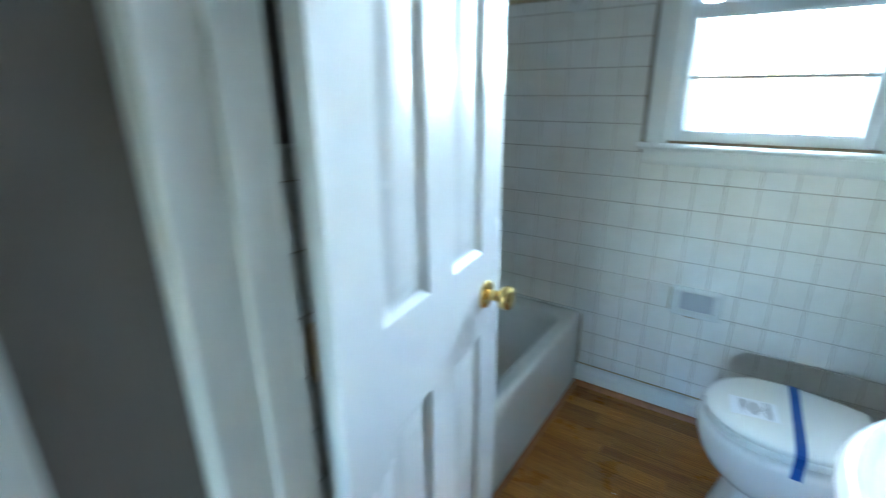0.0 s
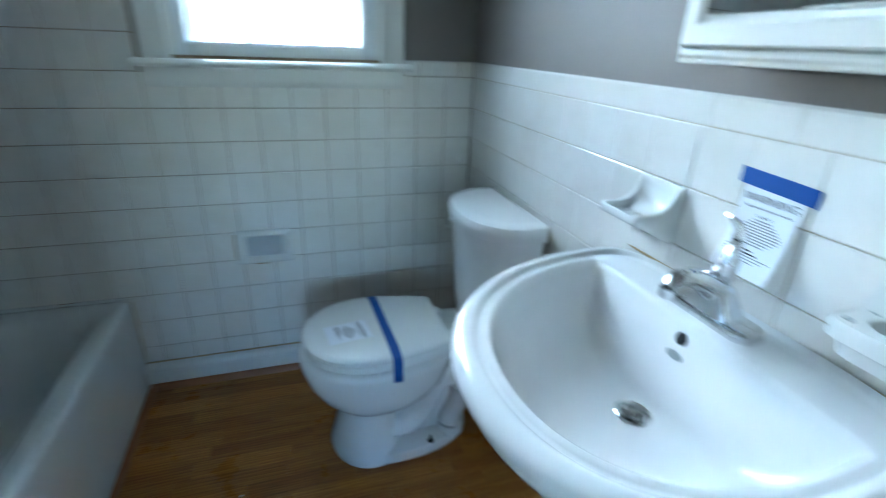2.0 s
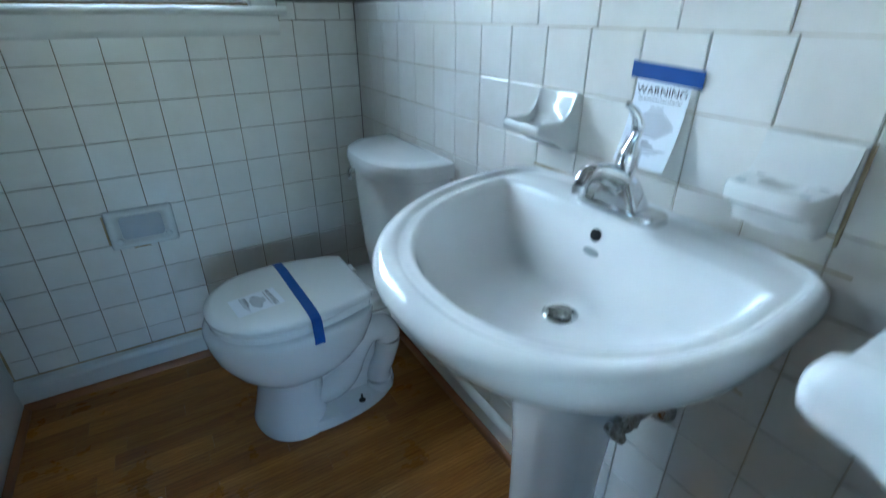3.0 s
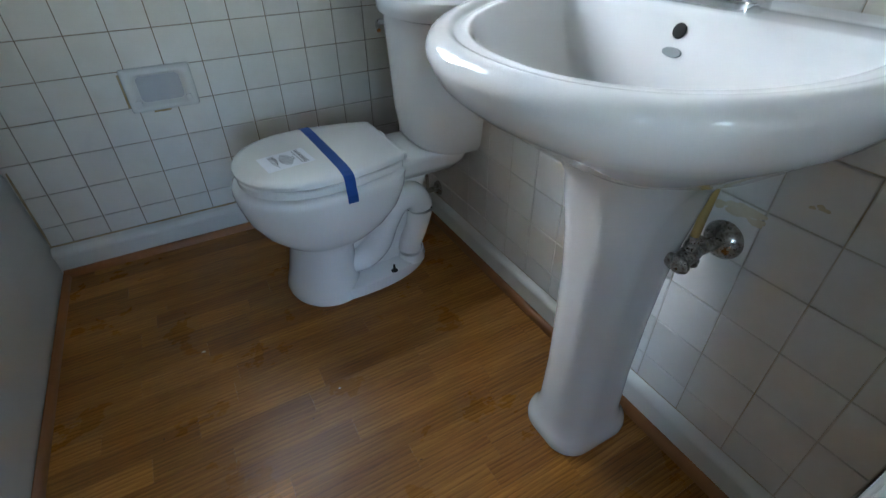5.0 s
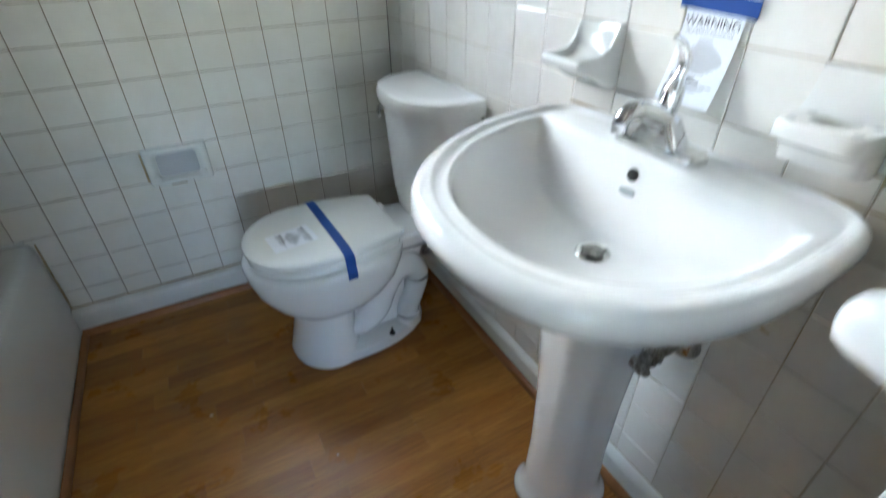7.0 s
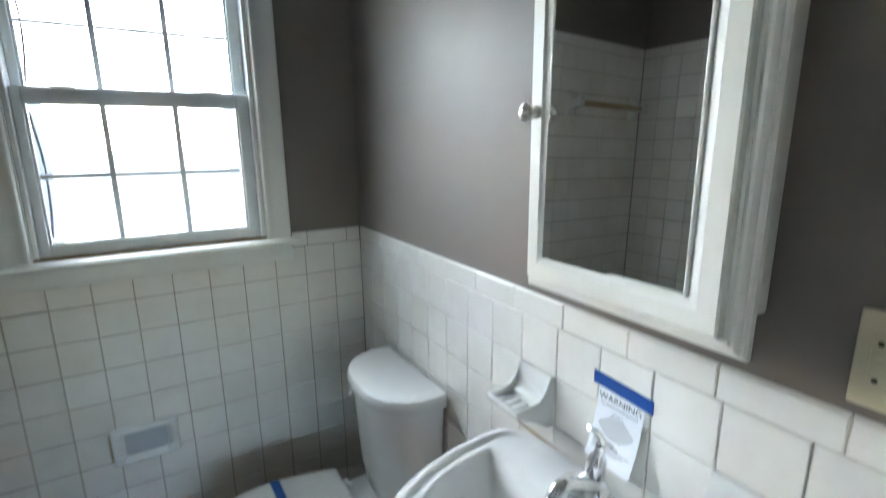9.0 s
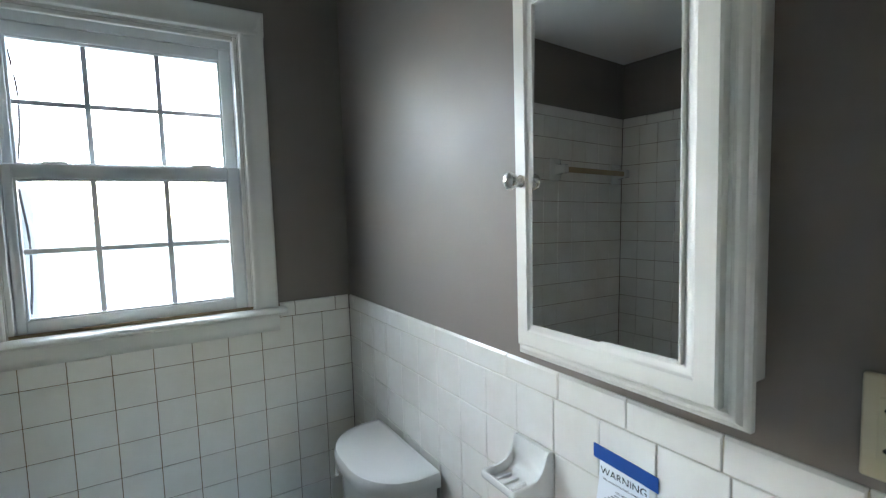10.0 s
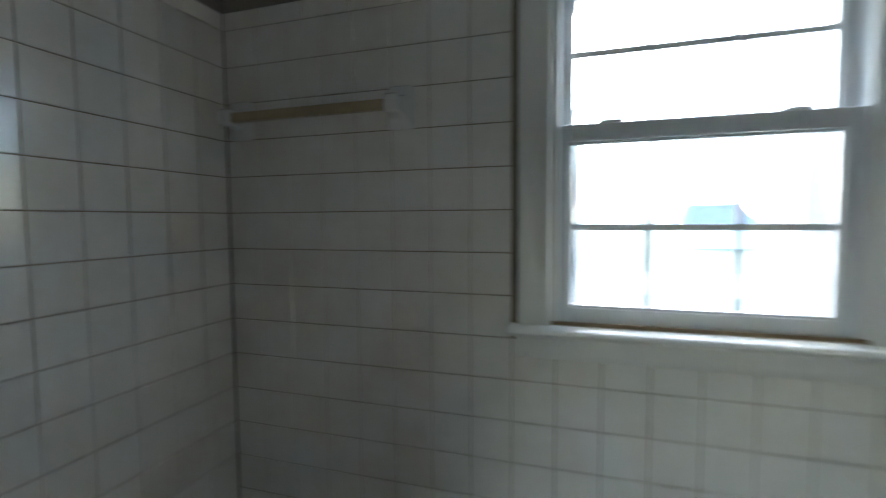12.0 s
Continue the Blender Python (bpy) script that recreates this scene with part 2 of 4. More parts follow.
# ---- the room ----
PITCH, CAPLINE, CAPTOP = 0.1095, 1.155, 1.209
WEST, FRONT, CEILING = -1.974, -1.72, 2.40
TUBTOP = CAPLINE + 8 * PITCH
WINL, WINR, WINB, WINT = -1.008, -0.338, 1.195, 2.135
APRON = -1.27

floor = tagged(part("floor", box(-3.7, 0.2, -5.3, 0.1, -0.12, -0.006), DARK), "dark floor base under the oak laminate strips", "floor", "", "structure")


def wall_with_hole(name, axis, a0, a1, z0, z1, d0, d1, hole, mat, label):
    """A wall along x (axis 'y' is its depth) with one opening (a, b, z0, z1)."""
    bm = bmesh.new()
    h0, h1, hz0, hz1 = hole
    for p0, p1, q0, q1 in ((a0, h0, z0, z1), (h1, a1, z0, z1), (h0, h1, z0, hz0), (h0, h1, hz1, z1)):
        if p1 - p0 > 1e-4 and q1 - q0 > 1e-4:
            box(p0, p1, d0, d1, q0, q1, bm=bm)
    bmesh.ops.remove_doubles(bm, verts=bm.verts[:], dist=1e-5)
    return tagged(part(name, bm, mat), label, "wall", "", "structure")


wall_north = wall_with_hole("wall_north", "y", WEST - 0.12, 0.12, -0.1, CEILING, 0.008, 0.24, (WINL, WINR, WINB - 0.02, WINT), TAUPE, "taupe painted wall with white tile and a window")
wall_east = tagged(part("wall_east", box(0.008, 0.13, -1.73, 0.008, -0.1, CEILING), TAUPE), "taupe painted wall above white tile wainscot", "wall", "", "structure")
wall_west = tagged(part("wall_west", box(WEST - 0.13, WEST - 0.008, -1.73, 0.008, -0.1, CEILING), TAUPE), "white tiled tub wall with taupe paint above", "wall", "", "structure")
wall_south = wall_with_hole("wall_south", "y", -3.6, 0.1, -0.1, CEILING, -1.845, FRONT - 0.022, (-1.134, -0.40, -0.1, 2.06), TAUPE, "taupe painted wall with the doorway")
wall_wing = tagged(part("wall_wing", box(WEST, -1.232, FRONT, -1.53, -0.1, CEILING), TAUPE), "short taupe wall at the foot of the tub", "wall", "", "structure")
ceiling = tagged(part("ceiling", box(-3.7, 0.2, -5.3, 0.24, CEILING, CEILING + 0.1), CEIL), "flat white painted ceiling", "ceiling", "", "structure")
# Unseen hall end; its opening is added to send fill light north.
hall = wall_with_hole("wall_hall", "y", -3.7, 0.2, -0.1, CEILING, -5.3, -5.2, (-1.60, -0.45, 0.95, 1.62), TAUPE, "unseen taupe painted hall wall, its opening added for fill light")
# Unseen slab, added with a wide overhang to block direct sun.
roof = tagged(part("sun_shield_slab", box(-5.0, 0.8, -6.0, 1.25, CEILING + 0.101, CEILING + 0.22), TRIM), "unseen slab over the house, added to keep direct sun out", "roof", "", "structure")
# Unseen west side of the hall, with an opening added for fill light.
hall_bm = bmesh.new()
for y0, y1, z0, z1 in ((-5.2, -4.6, -0.1, CEILING), (-3.7, -1.742, -0.1, CEILING), (-4.6, -3.7, -0.1, 0.9), (-4.6, -3.7, 2.05, CEILING)):
    box(-3.7, -3.6, y0, y1, z0, z1, bm=hall_bm)
bmesh.ops.remove_doubles(hall_bm, verts=hall_bm.verts[:], dist=1e-5)
hall_w = tagged(part("wall_hall_west", hall_bm, TAUPE), "unseen taupe painted hall wall, its opening added for fill light", "wall", "", "structure")
hall_e = tagged(part("wall_hall_east", box(0.1, 0.2, -5.2, -1.845, -0.1, CEILING), TAUPE), "taupe painted hall wall", "wall", "", "structure")


corridor = tagged(part("wall_corridor", box(-1.29, -1.168, -2.075, -1.8455, -0.006, CEILING), TAUPE), "short taupe painted wall beside the doorway", "wall", "", "structure")


def trim_piece(name, bm, mat, label):
    return tagged(part(name, bm, mat, smooth=40), label, "trim", "", "structure")


# baseboards with a rounded ledge, and oak quarter round at the floor
def baseboard(along, a0, a1, face, sign, name, t=0.016, tall=1.0):
    prof = [(d, h * tall) for d, h in [(0, 0), (t, 0), (t, 0.068), (t + 0.006, 0.073), (t + 0.007, 0.080), (t + 0.004, 0.088), (t - 0.004, 0.094), (t - 0.01, 0.0965), (0, 0.0975)]]
    rings = []
    for a in (a0, a1):
        rings.append([((a, face + sign * d, h) if along == "x" else (face + sign * d, a, h)) for d, h in prof])
    return trim_piece(name, loft(rings), TRIM, "cream painted baseboard with a rounded top ledge")


def quarter_round(along, a0, a1, face, sign, name, r=0.019):
    prof = [(0, 0), (r, 0)] + [(r * math.cos(a), r * 1.15 * math.sin(a)) for a in (0.3, 0.6, 0.9, 1.2, 1.45)] + [(0, r * 1.15)]
    rings = [[((a, face + sign * d, h) if along == "x" else (face + sign * d, a, h)) for d, h in prof] for a in (a0, a1)]
    return trim_piece(name, loft(rings), QUARTER, "stained oak quarter round at the floor")


baseboard("x", APRON, 0.0, 0.0, -1, "baseboard_north", 0.030, 1.04)
baseboard("y", FRONT, -0.021, 0.0, -1, "baseboard_east")
quarter_round("x", APRON + 0.004, -0.017, -0.030, -1, "trim_quarter_north")
quarter_round("y", FRONT, -0.050, -0.016, -1, "trim_quarter_east")
quarter_round("y", -1.53, -0.050, APRON + 0.004, 1, "trim_quarter_tub", 0.017)

# ---- window ----
window_1 = thing("window_1", "white double-hung window with six-lite sashes and cream casing", "window", (-0.673, 0, WINB), "", "structure")


def profile_run(prof, p0, p1, out, up):
    """Extrude a moulding profile (across, proud) from p0 to p1; the across and proud directions are given."""
    o, u = Vector(out), Vector(up)
    return loft([[Vector(p) + u * a + o * d for a, d in prof] for p in (p0, p1)])


CASING = [(0, 0), (0, 0.012), (0.004, 0.016), (0.012, 0.017), (0.018, 0.014), (0.058, 0.018), (0.066, 0.022), (0.074, 0.022), (0.078, 0.018), (0.078, 0)]
part("casing", profile_run(CASING, (WINR - 0.008, 0.006, WINB), (WINR - 0.008, 0.006, WINT + 0.07), (0, -1, 0), (1, 0, 0)), TRIM, window_1, "cream painted side casing", 35)
part("casing", profile_run(CASING, (WINL + 0.008, 0.006, WINB), (WINL + 0.008, 0.006, WINT + 0.07), (0, -1, 0), (-1, 0, 0)), TRIM, window_1, "cream painted side casing", 35)
part("casing", profile_run(CASING, (WINL - 0.073, 0.003, WINT - 0.006), (WINR + 0.073, 0.003, WINT - 0.006), (0, -1, 0), (0, 0, 1)), TRIM, window_1, "cream painted head casing", 35)
STOOL = [(0, 0.06), (0, -0.042), (0.004, -0.052), (0.011, -0.056), (0.018, -0.052), (0.023, -0.042), (0.023, 0.06)]
part("stool", loft([[(x, d, 1.172 + h) for h, d in STOOL] for x in (-1.098, -0.246)]), TRIM, window_1, "cream painted window stool with a rounded nose", 35)
APR = [(0, 0.004), (0, -0.008), (0.01, -0.017), (0.024, -0.02), (0.06, -0.02), (0.06, 0.004)]
part("apron", loft([[(x, d, 1.112 + h) for h, d in APR] for x in (-1.083, -0.268)]), TRIM, window_1, "cream painted apron board under the stool", 35)
for x0, x1, nm in ((WINL, WINL + 0.012, "jamb"), (WINR - 0.012, WINR, "jamb")):
    part(nm, box(x0, x1, 0.001, 0.238, WINB + 0.001, WINT - 0.001), TRIM, window_1)
part("jamb", box(WINL + 0.012, WINR - 0.012, 0.001, 0.238, WINT - 0.014, WINT - 0.001), TRIM, window_1)
part("sill", box(WINL, WINR, 0.061, 0.27, WINB - 0.018, WINB + 0.004), TRIM, window_1)
for x0, x1 in ((WINL + 0.012, WINL + 0.026), (WINR - 0.026, WINR - 0.012)):
    part("sash_stop", box(x0, x1, 0.004, 0.018, WINB + 0.001, WINT - 0.014, 0.003), TRIM, window_1)
part("sash_stop", box(WINL + 0.026, WINR - 0.026, 0.004, 0.018, WINT - 0.03, WINT - 0.014, 0.003), TRIM, window_1)
part("vinyl_track", box(WINR - 0.026, WINR - 0.013, 0.019, 0.12, WINB + 0.004, WINT - 0.014), VINYL, window_1)
part("vinyl_track", box(WINL + 0.013, WINL + 0.026, 0.019, 0.12, WINB + 0.004, WINT - 0.014), VINYL, window_1)
part("vinyl_track", box(WINL + 0.026, WINR - 0.026, 0.053, 0.12, WINT - 0.045, WINT - 0.014), VINYL, window_1)


def sash(y0, y1, z0, z1, bot, top, munt, nm):
    gl, gr = -0.957, -0.402
    xl, xr = WINL + 0.027, WINR - 0.027
    s = part(nm, box(xl, gl, y0, y1, z0, z1, 0.004), VINYL, window_1, "white vinyl sash with six lites", 40)
    for pn, args in (("stile", (gr, xr, y0, y1, z0, z1)), ("rail", (gl, gr, y0 + 0.001, y1 - 0.001, z0, bot)), ("rail", (gl, gr, y0 + 0.001, y1 - 0.001, top, z1))):
        part(pn, box(*args, 0.003), VINYL, s, "", 40)
    yc = (y0 + y1) / 2
    for x0, x1, q0, q1 in ((gl, gl + 0.007, bot, top), (gr - 0.007, gr, bot, top), (gl + 0.007, gr - 0.007, bot, bot + 0.007), (gl + 0.007, gr - 0.007, top - 0.007, top)):
        part("glazing_bead", box(x0, x1, y0 + 0.006, y1 - 0.004, q0, q1, 0.002), VINYL, s)
    xs = [gl, -0.775, -0.585, gr]
    zs = [bot, munt, top]
    for x in xs[1:3]:
        part("muntin", box(x - 0.0075, x + 0.0075, yc - 0.003, yc + 0.003, bot, top, 0.002), VINYL, s)
    for a, b in ((gl, xs[1] - 0.0075), (xs[1] + 0.0075, xs[2] - 0.0075), (xs[2] + 0.0075, gr)):
        part("muntin", box(a, b, yc - 0.0028, yc + 0.0028, munt - 0.0075, munt + 0.0075, 0.002), VINYL, s)
    pane = part("pane", box(gl, gr, yc + 0.005, yc + 0.008, bot, top), GLASS, s, "clear window glass")
    pane.visible_shadow = False
    return s


for x0, x1 in ((-0.994, -0.935), (-0.432, -0.352)):
    part("screen_frame", box(x0, x1, 0.135, 0.160, WINB + 0.005, 1.70, 0.004), VINYL, window_1, "white half-screen frame behind the lower sash", 40)
part("screen_frame", box(-0.935, -0.432, 0.136, 0.159, WINB + 0.005, WINB + 0.030, 0.004), VINYL, window_1, "", 40)
lower = sash(0.021, 0.051, WINB + 0.0005, 1.688, 1.238, 1.647, 1.438, "lower_sash")
upper = sash(0.056, 0.086, 1.650, WINT - 0.046, 1.690, 2.052, 1.868, "upper_sash")
for x in (-0.86, -0.48):
    part("sash_lock", box(x - 0.03, x + 0.03, 0.024, 0.05, 1.688, 1.697, 0.003), VINYL, lower, "white sash lock on the meeting rail", 40)
for x in (WINR - 0.0345, WINL + 0.0345):
    part("tilt_latch", box(x - 0.004, x + 0.004, 0.0525, 0.0555, 1.76, 1.80, 0.001), CERAMIC, upper, "small tilt latch")


def dangling_strip(x, z0, z1, bulge):
    pts = [(x, 0.088, z1), (x + bulge, 0.089, z1 * 0.6 + z0 * 0.4), (x + bulge * 0.7, 0.088, z1 * 0.25 + z0 * 0.75), (x, 0.088, z0)]
    return tube(pts, 0.0035, 6, 5)


strip = thing("loose_weatherstrip", "dark weatherstrip hanging loose behind the window sash", "weatherstrip", (-0.955, 0.088, 1.24))
part("strip", dangling_strip(-0.952, 1.70, 2.03, 0.014), BRONZE, strip)
part("strip", dangling_strip(-0.956, 1.25, 1.62, 0.012), BRONZE, strip)

# ---- door ----
DOORW, DOORH = 0.60, 2.035
HINGE = pose(-1.078, -1.706, 0.008, 0, 0, 7.0)
door_1 = thing("door_1", "white six-panel door standing open with a brass knob", "door", HINGE.translation, "", "structure")
door_1.matrix_basis = HINGE


def door_part(name, bm, mat, parent, label="", smooth=None):
    ob = part(name, bm, mat, None, label, smooth)
    ob.parent = parent
    return ob


leaf = door_part("leaf", box(-0.036, -0.013, 0, DOORW, 0, DOORH, 0.001), DOORWHITE, door_1)
STILES = [(0, 0.108), (0.252, 0.350), (0.490, DOORW)]
RAILS = [(0, 0.235), (0.862, 1.062), (1.62, 1.715), (1.925, DOORH)]
for a, b in ((0, 0.108), (0.490, DOORW)):
    door_part("stile", box(-0.0132, 0, a, b, 0, DOORH), DOORWHITE, leaf)
for z0, z1 in RAILS:
    door_part("rail", box(-0.0132, 0, 0.108, 0.490, z0, z1), DOORWHITE, leaf)
for (r0, r1), (r2, r3) in zip(RAILS, RAILS[1:]):
    door_part("mullion", box(-0.0132, 0, 0.252, 0.350, r1, r2), DOORWHITE, leaf)
    for y0, y1 in ((0.108, 0.252), (0.350, 0.490)):
        ring = []
        for inset, d in ((0, 0), (0.004, -0.003), (0.010, -0.0085), (0.016, -0.0115), (0.022, -0.0118), (0.032, -0.008), (0.046, -0.0035), (0.052, -0.003)):
            ring.append([(d, y0 + inset, r1 + inset), (d, y1 - inset, r1 + inset), (d, y1 - inset, r2 - inset), (d, y0 + inset, r2 - inset)])
        door_part("panel", loft(ring, (False, True)), DOORWHITE, leaf, "", 30)
rose = moved(lathe([(0.0, 0), (0.033, 0), (0.034, 0.003), (0.031, 0.008), (0.02, 0.012), (0.013, 0.014), (0.012, 0.03), (0.016, 0.035), (0.025, 0.041), (0.0285, 0.05), (0.0285, 0.058), (0.024, 0.065), (0.014, 0.068), (0, 0.068)]), Matrix.Translation((0, DOORW - 0.085, 0.955)) @ Matrix.Rotation(radians(90), 4, "Y"))
door_part("knob", rose, BRASS, door_1, "polished brass door knob", 35)
rose = moved(lathe([(0.0, 0), (0.033, 0), (0.031, 0.008), (0.013, 0.014), (0.012, 0.03), (0.025, 0.041), (0.0285, 0.055), (0.014, 0.066), (0, 0.066)]), Matrix.Translation((-0.036, DOORW - 0.085, 0.955)) @ Matrix.Rotation(radians(-90), 4, "Y"))
door_part("knob", rose, BRASS, door_1, "polished brass door knob", 35)
door_part("latch_plate", box(-0.03, -0.008, DOORW - 0.0005, DOORW + 0.001, 0.93, 0.99, 0.0004), BRASS, door_1)
for z in (0.25, 1.02, 1.80):
    hb = lathe([(0, 0), (0.006, 0), (0.006, 0.088), (0, 0.088)], 12)
    door_part("hinge", moved(hb, Matrix.Translation((-0.046, 0.010, z))), BRASS, door_1, "brass butt hinge", 35)

# door frame: jambs, stop and hall casing
door_frame = thing("door_frame", "white painted door jamb and casing", "door frame", (-0.76, -1.8, 0), "", "structure")
part("jamb", box(-1.133, -1.114, -1.863, -1.729, 0, 2.04, 0.002), TRIM, door_frame)
part("jamb", box(-0.42, -0.401, -1.863, -1.729, 0, 2.04, 0.002), TRIM, door_frame)
part("head_jamb", box(-1.114, -0.42, -1.863, -1.729, 2.04, 2.059, 0.002), TRIM, door_frame)
part("stop", box(-1.1135, -1.102, -1.80, -1.762, 0, 2.04, 0.003), TRIM, door_frame)
part("stop", box(-0.432, -0.4205, -1.80, -1.762, 0, 2.04, 0.003), TRIM, door_frame)
for x0, x1 in ((-1.166, -1.118), (-0.414, -0.345)):
    part("casing", box(x0, x1, -1.861, -1.846, 0, 2.12, 0.004), TRIM, door_frame)
part("casing", box(-1.118, -0.414, -1.860, -1.846, 2.05, 2.12, 0.004), TRIM, door_frame)
for x0, x1 in ((-0.414, -0.38),):
    part("casing", box(x0, x1, -1.7415, -1.7245, 0.1, 2.12, 0.003), TRIM, door_frame)

hall_casing = tagged(part("trim_hall_casing", box(-1.1679, -1.156, -2.070, -1.998, 0, 2.12, 0.004), TRIM), "white painted casing on the short hall wall", "trim", "", "structure")

# ---- bathtub ----


def rrect(cx, cy, hx, hy, r, z, n=8):
    pts = []
    for k, (sx, sy) in enumerate(((1, 1), (-1, 1), (-1, -1), (1, -1))):
        for i in range(n):
            a = math.pi / 2 * (k + i / (n - 1))
            pts.append((cx + sx * (hx - r) + r * math.cos(a), cy + sy * (hy - r) + r * math.sin(a), z))
    return pts


def build_tub():
    tub = thing("bathtub", "white enamelled bathtub with a plain apron along the tiled wall", "bathtub", (-1.62, -0.76, 0))
    cx, cy, hx, hy = (WEST + APRON) / 2, -0.765, (APRON - WEST) / 2, 0.762
    top = 0.385
    rings = [rrect(cx, cy, hx, hy, 0.006, 0.0), rrect(cx + 0.0, cy, hx, hy, 0.006, 0.10), rrect(cx, cy, hx - 0.002, hy, 0.008, 0.33), rrect(cx, cy, hx - 0.003, hy, 0.01, top - 0.025),
             rrect(cx, cy, hx - 0.006, hy - 0.002, 0.014, top - 0.01), rrect(cx, cy, hx - 0.014, hy - 0.008, 0.02, top - 0.002), rrect(cx, cy, hx - 0.026, hy - 0.02, 0.03, top),
             rrect(cx, cy, hx - 0.062, hy - 0.075, 0.07, top - 0.002), rrect(cx, cy, hx - 0.074, hy - 0.09, 0.085, top - 0.012), rrect(cx, cy, hx - 0.084, hy - 0.105, 0.10, top - 0.05),
             rrect(cx, cy - 0.01, hx - 0.11, hy - 0.16, 0.12, 0.16), rrect(cx, cy - 0.01, hx - 0.14, hy - 0.20, 0.13, 0.10), rrect(cx, cy - 0.01, hx - 0.20, hy - 0.27, 0.12, 0.082)]
    part("shell", loft(rings), TUBWHITE, tub, "", 50)
    part("drain", moved(lathe([(0, 0), (0.03, 0), (0.032, 0.003), (0.024, 0.005), (0, 0.004)]), Matrix.Translation((cx, -1.28, 0.083))), DULLCHROME, tub, "dull metal tub drain", 35)


build_tub()

# ---- toilet ----


def egg(front, back, hw, z, wide=0.42, yc=-0.478, p=0.55, n=40):
    """An oval outline, pointed to the room (-x) and squarer to the wall."""
    xm = front + (back - front) * wide
    pts = []
    for k in range(n):
        a = 2 * math.pi * k / n
        c, s = math.cos(a), math.sin(a)
        if c < 0:
            pts.append((xm + (xm - front) * c, yc + hw * s, z))
        else:
            pts.append((xm + (back - xm) * abs(c) ** p, yc + hw * math.copysign(abs(s) ** (0.5 + 0.5 * p), s), z))
    return pts


def lid_ring(front, back, hw, bw, z, yc=-0.478, n=20):
    """A seat outline: round to the room, tapering straight to a squared back."""
    xm = front + (back - front) * 0.46
    one = []
    for k in range(n + 1):
        a = math.pi / 2 * k / n
        one.append((xm - (xm - front) * math.cos(a) ** 0.95, hw * math.sin(a) ** 0.92))
    for t in (0.15, 0.3, 0.45, 0.6, 0.75, 0.88, 0.95):
        one.append((xm + (back - xm) * t, hw + (bw - hw) * t ** 1.9))
    one += [(back - 0.004, bw * 0.985), (back, bw * 0.95), (back, bw * 0.5)]
    return [(x, yc + y, z) for x, y in one] + [(x, yc - y, z) for x, y in reversed(one[1:])]


def dee(front, back, hw, z, yc=-0.472, corner=0.03, n=28):
    """A tank outline: straight at the wall, bowed to the room."""
    pts = []
    for k in range(n):
        u = -1 + 2 * k / (n - 1)
        y = yc + hw * math.copysign(abs(u) ** 0.9, u)
        bow = 1 - abs(u) ** 2.6
        side = 0.42
        pts.append((back + (front - back) * (side + (1 - side) * bow ** 0.75 if abs(u) < 1 else side * 0.85), y, z))
    pts += [(back, yc + hw, z), (back, yc - hw, z)]
    return pts


